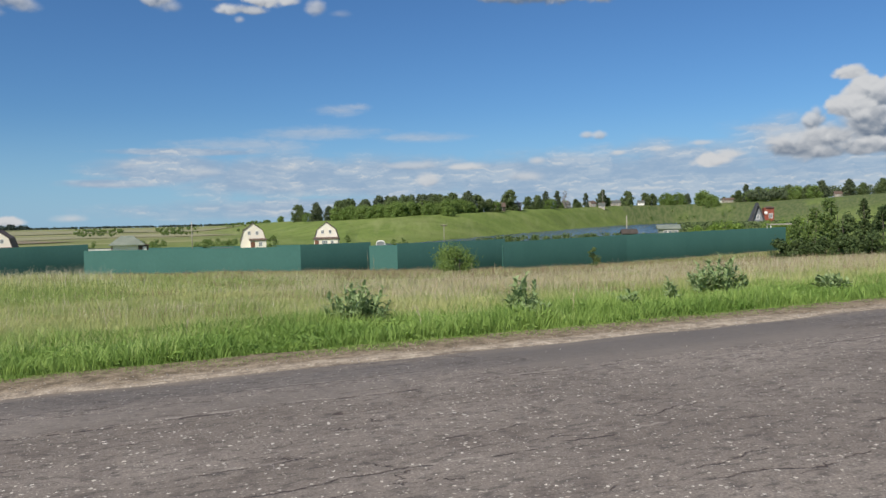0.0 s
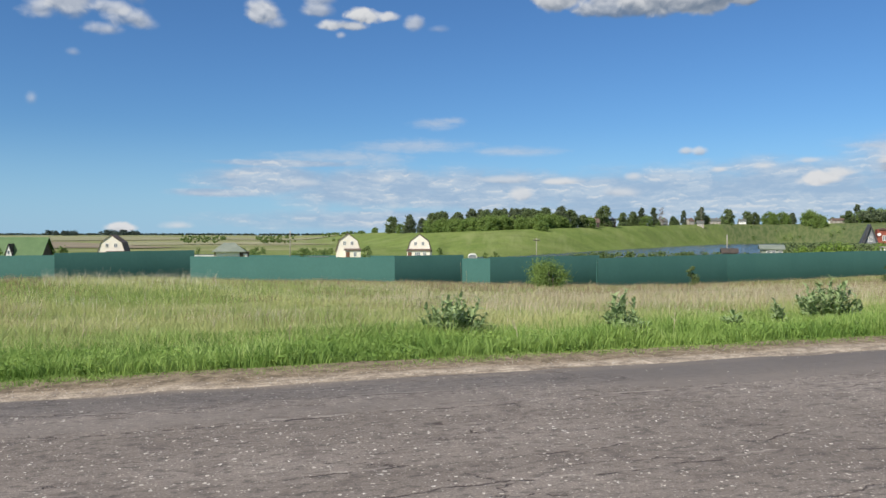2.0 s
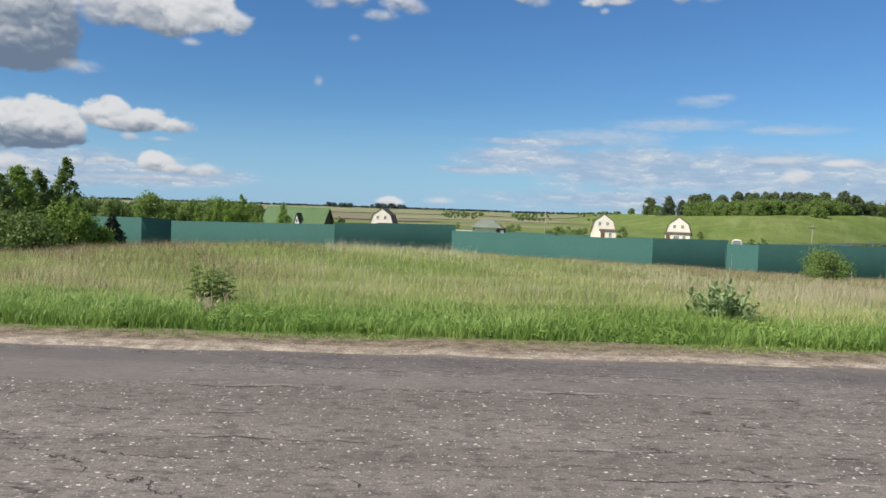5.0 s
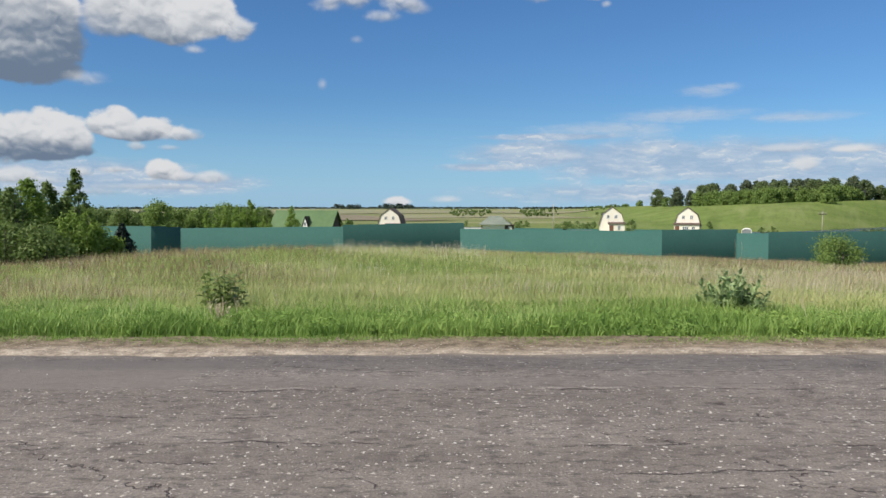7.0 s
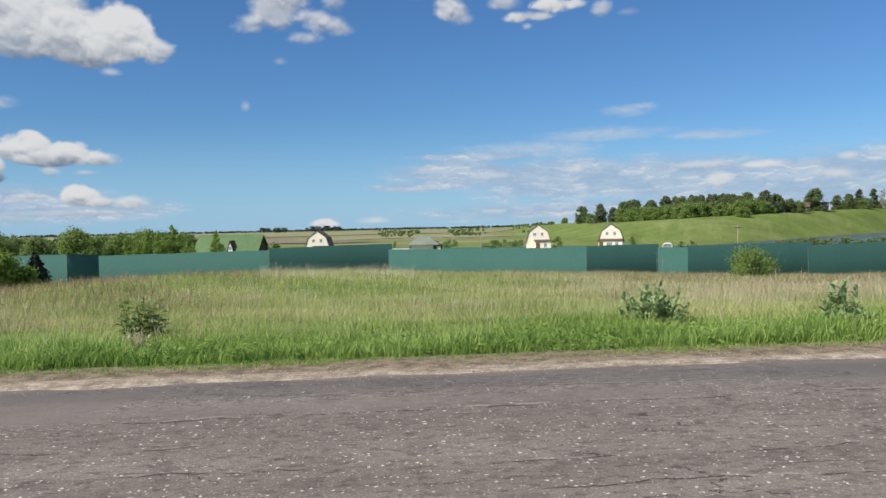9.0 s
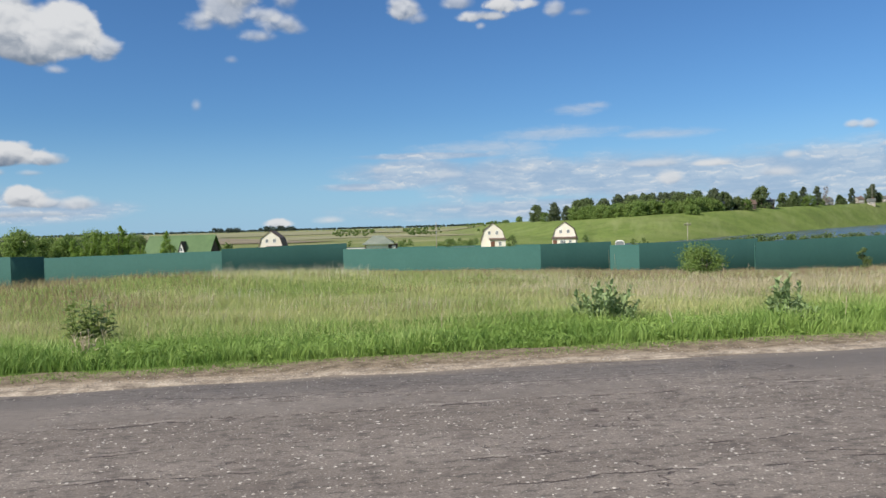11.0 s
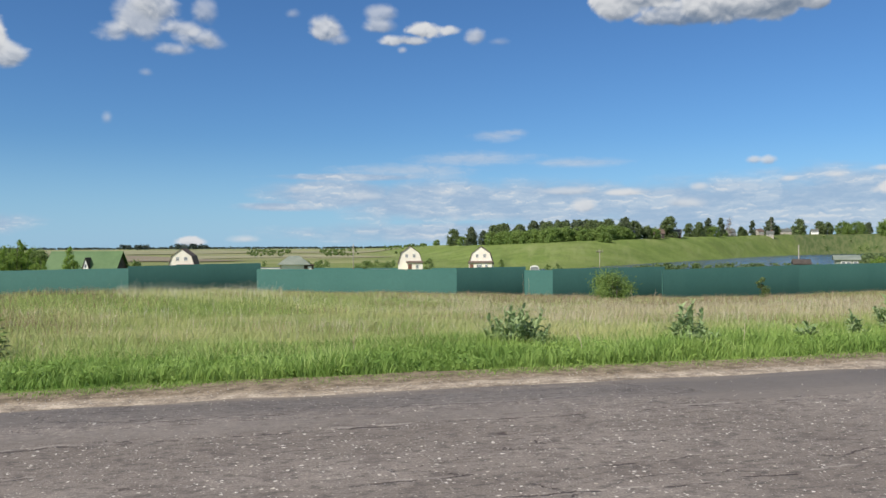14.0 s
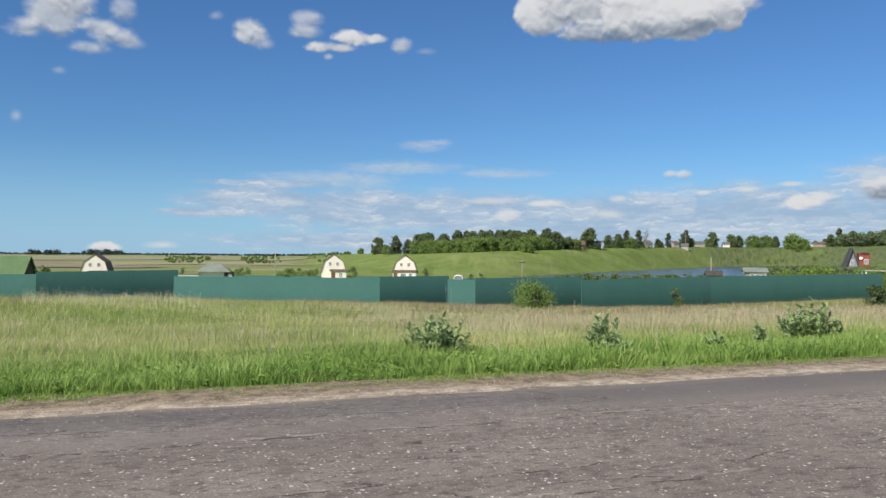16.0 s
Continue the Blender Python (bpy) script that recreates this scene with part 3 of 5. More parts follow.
M = {
    "asphalt": asphalt_matter(),
    "ground": ground_matter(),
    "dirt": shoulder_matter(),
    "verge": matter("lush_grass", (0.125, 0.24, 0.042), (0.35, 0.48, 0.128), 0.5, 0.6, each=0.5, trans=0.35),
    "verge_bright": matter("bright_blades", (0.28, 0.435, 0.095), (0.53, 0.635, 0.235), 0.6, 0.5, each=0.6, trans=0.35),
    "meadow": matter("meadow_grass", (0.265, 0.36, 0.10), (0.61, 0.59, 0.285), 0.22, 0.65, each=0.3, trans=0.35),
    "straw": matter("dry_grass", (0.48, 0.40, 0.265), (0.70, 0.61, 0.45), 0.3, 0.7, each=0.35, trans=0.3),
    "plume": matter("pale_plumes", (0.66, 0.58, 0.42), (0.82, 0.76, 0.60), 0.3, 0.7, each=0.5, trans=0.3),
    "russet": matter("seeding_grass", (0.25, 0.17, 0.108), (0.36, 0.26, 0.17), 0.3, 0.7, each=0.3, trans=0.3),
    "fence": matter("green_coated_steel", (0.043, 0.122, 0.104), (0.050, 0.134, 0.114), 0.4, 0.8, 0.0, 0.12, 6.0, whole=0.4, gloss=0.2),
    "steel": matter("grey_steel", (0.24, 0.25, 0.26), (0.33, 0.33, 0.33), 3.0, 0.45, metal=0.7),
    "siding": matter("cream_siding", (0.85, 0.78, 0.655), (0.89, 0.83, 0.72), 0.8, 0.6, 0.004, 0.08, 30.0),
    "white": matter("white_paint", (0.80, 0.79, 0.75), (0.86, 0.85, 0.82), 1.0, 0.55, 0.0, 0.08, 12.0),
    "weathered": matter("weathered_boards", (0.30, 0.27, 0.23), (0.48, 0.44, 0.38), 0.6, 0.85, 0.01, 0.3, 12.0),
    "brown_roof": matter("brown_roof_sheet", (0.105, 0.072, 0.055), (0.145, 0.10, 0.078), 1.5, 0.8, 0.01, 0.15, 8.0),
    "green_roof": matter("green_roof_sheet", (0.06, 0.13, 0.035), (0.085, 0.165, 0.05), 0.5, 0.5, 0.01, 0.15, 6.0),
    "grey_roof": matter("grey_slate_roof", (0.10, 0.11, 0.10), (0.15, 0.16, 0.145), 0.8, 0.8, 0.02, 0.3, 6.0),
    "slate": matter("dark_slate_roof", (0.045, 0.047, 0.052), (0.075, 0.077, 0.08), 1.0, 0.75, 0.02, 0.3, 8.0),
    "dark_wood": matter("dark_weathered_wood", (0.055, 0.045, 0.038), (0.10, 0.08, 0.065), 2.0, 0.85, 0.01, 0.4, 25.0),
    "brick": matter("red_brickwork", (0.26, 0.065, 0.042), (0.34, 0.10, 0.062), 2.0, 0.9, 0.01, 0.3, 20.0),
    # the grey base colour stands in for sky reflected in the panes
    "glass": matter("window_glass", (0.15, 0.17, 0.19), (0.21, 0.23, 0.25), 1.0, 0.12, clear=0.6),
    "door": matter("brown_door", (0.16, 0.07, 0.04), (0.22, 0.10, 0.06), 2.0, 0.6, 0.0, 0.3, 20.0),
    "bark": matter("grey_bark", (0.09, 0.075, 0.06), (0.17, 0.145, 0.12), 5.0, 0.95, 0.02, 0.4, 30.0),
    "birch": matter("pale_birch_bark", (0.62, 0.60, 0.55), (0.40, 0.38, 0.34), 3.0, 0.85, 0.01, 0.4, 15.0),
    "leaf": matter("broad_leaves", (0.135, 0.205, 0.058), (0.215, 0.29, 0.095), 0.12, 0.55, each=0.5, whole=0.25, trans=0.44),
    "leaf_light": matter("fresh_leaves", (0.175, 0.285, 0.05), (0.27, 0.37, 0.085), 0.12, 0.55, each=0.5, whole=0.25, trans=0.44),
    "leaf_dark": matter("dark_leaves", (0.095, 0.145, 0.05), (0.155, 0.21, 0.078), 0.12, 0.6, each=0.5, whole=0.25, trans=0.34),
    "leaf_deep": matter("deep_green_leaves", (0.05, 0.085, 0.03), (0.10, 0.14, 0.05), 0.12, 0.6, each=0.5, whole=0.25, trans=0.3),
    "leaf_grey": matter("grey_green_leaves", (0.20, 0.305, 0.11), (0.45, 0.55, 0.28), 1.5, 0.4, 0.0, 0.25, 60.0, each=0.3, whole=0.5, trans=0.25, gloss=0.6),
    "leaf_burdock": matter("dark_broad_leaves", (0.15, 0.225, 0.06), (0.34, 0.42, 0.15), 1.5, 0.4, 0.0, 0.25, 60.0, each=0.3, whole=0.5, trans=0.3),
    "leaf_hill": matter("hill_leaves", (0.12, 0.17, 0.068), (0.205, 0.26, 0.11), 0.12, 0.6, each=0.5, whole=0.3, trans=0.48),
    "leaf_hill_dark": matter("dark_hill_leaves", (0.105, 0.14, 0.078), (0.185, 0.225, 0.125), 0.12, 0.6, each=0.5, whole=0.3, trans=0.46),
    "leaf_hill_light": matter("bright_hill_leaves", (0.16, 0.25, 0.06), (0.26, 0.35, 0.105), 0.12, 0.6, each=0.5, whole=0.3, trans=0.46),
    "pale_roof": matter("grey_green_roof_sheet", (0.19, 0.225, 0.18), (0.25, 0.28, 0.23), 0.8, 0.75, 0.01, 0.2, 6.0),
    "grey_board": matter("pale_grey_boards", (0.20, 0.22, 0.24), (0.28, 0.30, 0.31), 0.8, 0.8, 0.01, 0.2, 8.0),
    "leaf_dry": matter("bare_brown_twigs", (0.20, 0.16, 0.13), (0.30, 0.25, 0.21), 0.2, 0.8, each=0.6, trans=0.2),
    "needle": matter("dark_needles", (0.018, 0.036, 0.03), (0.04, 0.066, 0.048), 1.0, 0.65, each=0.6),
    "soil": matter("tilled_soil", (0.20, 0.165, 0.105), (0.27, 0.225, 0.14), 0.03, 0.95, 0.1, 0.2, 0.5, stretch=(0.2, 1, 1)),
    "fallow": matter("fallow_land", (0.22, 0.225, 0.11), (0.32, 0.30, 0.165), 0.012, 0.95, 0.1, 0.2, 0.3, stretch=(0.3, 1, 1)),
    "stone": matter("pale_gravel", (0.30, 0.27, 0.24), (0.55, 0.51, 0.45), 3.0, 0.9, each=0.8),
}


def water_matter():
    m = bpy.data.materials.new("lake_water")
    m.use_nodes = True
    net = Net(m.node_tree)
    bsdf = m.node_tree.nodes["Principled BSDF"]
    bsdf.inputs["Base Color"].default_value = (0.03, 0.045, 0.06, 1)
    bsdf.inputs["Roughness"].default_value = 0.16
    place = net.vec("MULTIPLY", net.node("ShaderNodeNewGeometry").outputs["Position"], (0.35, 1.0, 1.0))
    bn = net.node("ShaderNodeBump")
    bn.inputs["Strength"].default_value, bn.inputs["Distance"].default_value = 1.0, 0.5
    net.put(bn.inputs["Height"], net.noise(place, 0.5, 4.0, 0.6)), net.put(bsdf.inputs["Normal"], bn.outputs[0])
    return m


M["water"] = water_matter()


# ---- building helpers ----
def np_mesh(name, verts, faces, mat, smooth=False):
    """A mesh from an array of points and an array of equal-sided faces."""
    me = bpy.data.meshes.new(name)
    verts, faces = np.ascontiguousarray(verts, np.float32), np.ascontiguousarray(faces, np.int32)
    me.vertices.add(len(verts)), me.loops.add(faces.size), me.polygons.add(len(faces))
    me.vertices.foreach_set("co", verts.ravel())
    me.loops.foreach_set("vertex_index", faces.ravel())
    me.polygons.foreach_set("loop_start", np.arange(0, faces.size, faces.shape[1], dtype=np.int32))
    if smooth:
        me.polygons.foreach_set("use_smooth", np.ones(len(faces), dtype=bool))
    me.update(calc_edges=True)
    me.materials.append(mat)
    return me


def bm_mesh(name, bm, mat, smooth=False):
    me = bpy.data.meshes.new(name)
    bmesh.ops.recalc_face_normals(bm, faces=bm.faces)
    bm.to_mesh(me)
    bm.free()
    if smooth:
        me.polygons.foreach_set("use_smooth", np.ones(len(me.polygons), dtype=bool))
    me.materials.append(mat)
    return me


def part(name, source, mat, parent, label="", smooth=False):
    """One mesh object under a thing or a part, from a bmesh or a mesh."""
    me = bm_mesh(name, source, mat, smooth) if isinstance(source, bmesh.types.BMesh) else source
    ob = new(name, me)
    ob.parent = parent
    return tagged(ob, label)


def thing(name, m, label, category, group="", kind=""):
    ob = new(name)
    ob.empty_display_size = 0.2
    ob.matrix_world = m
    return tagged(ob, label, category, group, kind)


def box(x0, x1, y0, y1, z0, z1, bm=None, bevel=0.0):
    bm = bm or bmesh.new()
    c = [bm.verts.new((x, y, z)) for z in (z0, z1) for y in (y0, y1) for x in (x0, x1)]
    fs = [bm.faces.new([c[i] for i in f]) for f in ((0, 2, 3, 1), (4, 5, 7, 6), (0, 1, 5, 4), (2, 6, 7, 3), (0, 4, 6, 2), (1, 3, 7, 5))]
    if bevel:
        bmesh.ops.bevel(bm, geom=list({e for f in fs for e in f.edges}), offset=bevel, segments=1, affect="EDGES")
    return bm


def prism(profile, y0, y1, bm=None):
    """A profile of (x, z) points carried from y0 to y1."""
    bm = bm or bmesh.new()
    a, b = ([bm.verts.new((x, y, z)) for x, z in profile] for y in (y0, y1))
    n = len(profile)
    bm.faces.new(a), bm.faces.new(b[::-1])
    for i in range(n):
        bm.faces.new((a[i], b[i], b[(i + 1) % n], a[(i + 1) % n]))
    return bm


def tube(points, radii, sides=7, bm=None):
    """A tapered tube through points."""
    bm = bm or bmesh.new()
    rings = []
    for i, p in enumerate(points):
        p = Vector(p)
        way = (Vector(points[min(i + 1, len(points) - 1)]) - Vector(points[max(i - 1, 0)])).normalized()
        side = way.orthogonal().normalized()
        other = way.cross(side)
        rings.append([bm.verts.new(p + (side * math.cos(a) + other * math.sin(a)) * radii[i]) for a in (k * math.tau / sides for k in range(sides))])
    for r0, r1 in zip(rings, rings[1:]):
        for k in range(sides):
            bm.faces.new((r0[k], r0[(k + 1) % sides], r1[(k + 1) % sides], r1[k]))
    bm.faces.new(rings[0][::-1]), bm.faces.new(rings[-1])
    return bm


def leaf_mesh(name, centres, sizes, rng, mat, aspect=0.55, level=0.0, outward=None):
    """One pointed leaf or spray at each centre, each turned its own way, or facing out of its clump."""
    n = len(centres)
    t = rng.normal(size=(n, 3))
    t[:, 2] *= 1 - level
    if outward is not None:
        t = np.cross(outward + rng.normal(0, 0.8, (n, 3)) + np.array([0, 0, 0.35]), t)
    t /= np.linalg.norm(t, axis=1)[:, None]
    s = np.cross(t, rng.normal(size=(n, 3)) if outward is None else outward + rng.normal(0, 0.5, (n, 3)) + np.array([0, 0, 0.35]))
    s /= np.linalg.norm(s, axis=1)[:, None] + 1e-9
    a, b = t * sizes[:, None] * 0.5, s * sizes[:, None] * 0.5 * aspect
    v = np.stack([centres - a, centres + b - a * 0.1, centres + a, centres - b - a * 0.1], 1).reshape(-1, 3)
    return np_mesh(name, v, np.arange(4 * n).reshape(n, 4), mat)


def smooth01(t):
    t = np.clip(t, 0, 1)
    return t * t * (3 - 2 * t)


def polar(bearing, reach):
    return reach * math.sin(radians(bearing)), reach * math.cos(radians(bearing))


# ---- lie of the land ----
HILL_B = [6, 12, 15, 18, 23, 27, 30, 34, 38.6, 43, 48, 52, 56, 66, 80]
HILL_E = [-0.004, -0.001, 0.0002, 0.0012, 0.0045, 0.0072, 0.0082, 0.0098, 0.0112, 0.0112, 0.0125, 0.0145, 0.018, 0.02, 0.012]
HILL_C = [1500, 800, 620, 500, 460, 480, 540, 660, 860, 980, 950, 850, 750, 700, 700]
HILL_S = [900, 480, 390, 330, 310, 370, 430, 540, 750, 860, 600, 420, 350, 330, 330]
LAKE_Z = -8.0
FINE_B = np.arange(-4, 92, 0.1)
SOFT = np.exp(-(np.arange(-40, 41) / 14.0) ** 2)
FINE_E, FINE_C, FINE_S = (np.convolve(np.pad(np.interp(FINE_B, HILL_B, table), 40, mode="edge"), SOFT / SOFT.sum(), mode="valid") for table in (HILL_E, HILL_C, HILL_S))


def ground_z(x, y):
    x, y = np.asarray(x, float), np.asarray(y, float)
    r, b = np.hypot(x, y), np.degrees(np.arctan2(x, y))
    s = np.clip((y - 10.0) / 42.0, 0, 1)
    near = -2.1 * s ** 0.95 + 0.9 * np.exp(-((x + 6) / 12) ** 2 - ((y - 33) / 8.0) ** 2)
    near = near - 0.07 * (smooth01((y - 0.6) / 0.4) - smooth01((y - 8.3) / 0.6)) + 0.02 * np.sin(x * 0.9 + y) * smooth01((y - 9) / 4)
    near = near + np.interp(x, [-30, -14, -5, 0, 8, 14, 18, 23, 40], [-0.25, -0.25, 0.1, 0.45, 0.4, 0.25, 0.1, -0.12, -0.3]) * smooth01((y - 30) / 14)
    plain = np.interp(r, [50, 60, 92, 130, 190, 260, 600, 2000, 4800], [-2.1, -2.2, -2.35, -3.9, -5.0, -6.6, -6.2, -5.0, -13.0])
    lake = np.interp(b, [19, 23, 44, 47], [0, 1, 1, 0])
    basin = np.interp(r, [210, 260, 320], [0, -0.8, -4.0])
    plain = plain + lake * basin
    crest, shore, slope = np.interp(b, FINE_B, FINE_C), np.interp(b, FINE_B, FINE_S), np.interp(b, FINE_B, FINE_E)
    top = 1.53 + slope * crest
    rise = smooth01((r - shore) / (crest - shore)) ** 0.8
    on_hill = np.interp(b, [3, 12, 70, 88], [0, 1, 1, 0])
    foot = np.where(lake > 0, np.where(r > shore, LAKE_Z, plain), plain)
    far = np.where(r > shore, foot + (top - foot) * rise * on_hill, plain)
    far = np.where(r > crest, far - (r - crest) * 0.004 * on_hill, far)
    far = far + 0.45 * np.sin(x * 0.021 + 1) * np.sin(y * 0.017) * smooth01((r - 330) / 300) * (b < 60)
    w = smooth01((r - 46) / 22) * smooth01((y - 15) / 30)
    return near * (1 - w) + far * w


def gz(x, y):
    return float(ground_z(x, y))


def make_ground():
    ang = np.radians(np.concatenate([np.arange(-180, -45, 5), np.arange(-45, 72, 0.35), np.arange(72, 180, 4)]))
    rad = np.concatenate([[0.0], np.arange(1.5, 14, 0.6), np.geomspace(14, 4800, 260)])
    a, r = np.meshgrid(ang, rad)
    x, y = r * np.sin(a), r * np.cos(a)
    v = np.stack([x, y, ground_z(x, y)], -1).reshape(-1, 3)
    n, k = len(ang), len(rad)
    i = np.arange((k - 1) * n)
    j = (i // n) * n + (i % n + 1) % n
    f = np.stack([i, j, j + n, i + n], 1)
    ob = new("ground", np_mesh("ground", v, f, M["ground"], True))
    tagged(ob, "green meadow land rolling down to a lake and up a hill", "ground", kind="structure")


make_ground()


def make_road():
    rng = np.random.default_rng(5)
    xs = np.concatenate([np.arange(-420, -20, 20), np.arange(-20, 34, 0.2), np.arange(34, 440, 20)])
    wob = np.interp(xs, np.arange(-420, 441, 0.7), rng.normal(0, 0.05, 1230)[:len(np.arange(-420, 441, 0.7))]) + 0.06 * np.sin(xs * 0.6)
    v = []
    for x, w in zip(xs, wob):
        edge = 8.2 + w
        v += [(x, 0.75, -0.07), (x, 0.8, -0.005), (x, 2.6, 0.012), (x, 4.5, 0.02), (x, 6.4, 0.012), (x, edge - 0.1, 0.0), (x, edge, -0.06)]
    n = len(xs)
    i = np.arange(n - 1)[:, None] * 7 + np.arange(6)[None, :]
    i = i.ravel()
    f = np.stack([i, i + 7, i + 8, i + 1], 1)
    tagged(new("road", np_mesh("road", np.array(v), f, M["asphalt"], True)), "old grey asphalt road, cracked, patched and full of pale stone chips", "road", kind="structure")
    # bare dirt shoulder, uneven on its grass side
    v = []
    inner = np.interp(xs, np.arange(-420, 441, 0.5), rng.normal(0, 0.07, len(np.arange(-420, 441, 0.5))))
    for x, w, q in zip(xs, wob, inner):
        for k, yy in enumerate((8.08 + w, 8.3 + w, 8.55, 8.85, 9.2 + q, 9.6 + q)):
            z = (-0.05, -0.012, -0.002, 0.008, 0.005, -0.06)[k] + (rng.normal(0, 0.004) if 0 < k < 5 else 0)
            v.append((x, yy, z))
    i = (np.arange(n - 1)[:, None] * 6 + np.arange(5)[None, :]).ravel()
    f = np.stack([i, i + 6, i + 7, i + 1], 1)
    tagged(new("road_shoulder", np_mesh("road_shoulder", np.array(v), f, M["dirt"], True)), "pale sandy dirt shoulder between the asphalt and the grass", "shoulder", kind="structure")


make_road()


def make_lake():
    bs, rs = np.radians(np.arange(10, 66, 1.0)), np.linspace(215, 1150, 30)
    b, r = np.meshgrid(bs, rs)
    v = np.stack([r * np.sin(b), r * np.cos(b), np.full_like(r, LAKE_Z)], -1).reshape(-1, 3)
    n = len(bs)
    i = (np.arange(len(rs) - 1)[:, None] * n + np.arange(n - 1)[None, :]).ravel()
    tagged(new("lake", np_mesh("lake", v, np.stack([i, i + 1, i + n + 1, i + n], 1), M["water"], True)), "grey-blue lake rippled by the wind below the hill", "water", kind="structure")


make_lake()


def land_patch(name, b0, b1, r0, r1, mat, label, lift=0.25):
    bs, rs = np.radians(np.linspace(b0, b1, 60)), np.linspace(0, 1, 24)
    b, r = np.meshgrid(bs, rs)
    r = r0 + (r1 - r0) * r * smooth01((radians(b1) - b) / radians((b1 - b0) * 0.4)) + 12 * np.sin(b * 40)
    x, y = r * np.sin(b), r * np.cos(b)
    v = np.stack([x, y, ground_z(x, y) + lift], -1).reshape(-1, 3)
    n = len(bs)
    i = (np.arange(len(rs) - 1)[:, None] * n + np.arange(n - 1)[None, :]).ravel()
    return tagged(new(name, np_mesh(name, v, np.stack([i, i + 1, i + n + 1, i + n], 1), mat, True)), label, "field", kind="structure")


land_patch("fallow_field", -34, 13.5, 815, 1500, M["fallow"], "pale fallow field on the far plain", 0.5)
land_patch("stubble_field", -3, 11.5, 520, 700, M["fallow"], "olive stubble field on the far plain", 0.3)
land_patch("tilled_field", -34, 1.5, 430, 800, M["soil"], "brown tilled field on the far plain", 0.4)


# ---- fence ----
def fence_panel_mesh():
    """One profiled steel sheet, 1.15 m wide and 2.2 m high, its top edge at zero."""
    w, h, ribs, deep = 1.15, 2.25, 6, 0.0018
    pts = []
    for k in range(ribs):
        x = k * w / ribs
        pts += [(x, 0), (x + 0.05, 0), (x + 0.095, deep), (x + 0.145, deep)]
    pts.append((w, 0))
    v = np.array([(x, y + o, z) for o in (0, 0.004) for z in (-h, 0) for x, y in pts])
    n = len(pts)
    f = []
    for k in range(n - 1):
        f.append((k, k + 1, n + k + 1, n + k))
        f.append((2 * n + k + 1, 2 * n + k, 3 * n + k, 3 * n + k + 1))
        f.append((n + k, n + k + 1, 3 * n + k + 1, 3 * n + k))
    return np_mesh("panel", v, np.array(f), M["fence"])


PANEL = fence_panel_mesh()


def fence_section(p0, p1, tone):
    """Sheets along a straight line from p0 to p1, (bearing, reach, top), with posts and rails behind."""
    (x0, y0), (x1, y1) = polar(*p0[:2]), polar(*p1[:2])
    run, turn = math.hypot(x1 - x0, y1 - y0), math.atan2(y1 - y0, x1 - x0)
    fence = thing("fence", Matrix.Translation((x0, y0, 0)) @ Matrix.Rotation(turn, 4, "Z"),
                  "tall %s green profiled steel sheet fence in the grass" % tone, "fence", "fence sections round the plots")
    count = max(1, round(run / 1.15))
    wide = run / count
    rng = random.Random(int(x0 * 10))
    for k in range(count):
        top = p0[2] + (p1[2] - p0[2]) * (k + 0.5) / count + rng.uniform(-0.012, 0.012)
        ob = part("panel", PANEL, None, fence)
        ob.location, ob.scale = (k * wide, 0, top), (wide / 1.15, 1, 1)
    for k in range(0, count + 1, 2):
        top = p0[2] + (p1[2] - p0[2]) * k / count
        px = min(max(k * wide, 0.06), run - 0.06)
        part("post", box(px - 0.03, px + 0.03, 0.05, 0.11, top - 2.5, top - 0.03), M["fence"], fence)
    for drop in (0.3, 1.7):
        bm = bmesh.new()
        a, b = p0[2] - drop, p1[2] - drop
        c = [bm.verts.new(q) for q in ((0, 0.032, a), (0, 0.05, a), (0, 0.05, a + 0.04), (0, 0.032, a + 0.04), (run, 0.032, b), (run, 0.05, b), (run, 0.05, b + 0.04), (run, 0.032, b + 0.04))]
        for q in ((0, 1, 2, 3), (7, 6, 5, 4), (0, 4, 5, 1), (1, 5, 6, 2), (2, 6, 7, 3), (3, 7, 4, 0)):
            bm.faces.new([c[i] for i in q])
        part("rail", bm, M["steel"], fence)
    return fence


for p0, p1, tone in (
    ((-27.0, 69.0, -0.03), (-20.33, 63.0, 0.08), "light"),
    ((-20.33, 63.0, 0.08), (-18.42, 64.2, -0.05), "dark"),
    ((-18.42, 62.2, -0.09), (-7.29, 57.8, 0.08), "light"),
    ((-7.29, 56.4, 0.238), (1.42, 61.3, 0.285), "dark"),
    ((1.15, 54.6, -0.0), (15.36, 50.4, 0.0), "light"),
    ((15.36, 50.4, 0.095), (20.34, 55.0, 0.04), "dark"),
    ((20.25, 49.5, -0.045), (22.26, 49.0, -0.01), "light"),
    ((22.26, 49.0, 0.06), (30.02, 58.0, -0.036), "dark"),
    ((29.9, 51.0, -0.04), (38.6, 64.0, -0.02), "dark"),
    ((38.6, 64.0, -0.02), (48.9, 86.0, 0.0), "dark"),
    ((2.0, 218.0, -4.25), (15.6, 214.0, -4.55), "far-off light"),
):
    fence_section(p0, p1, tone)


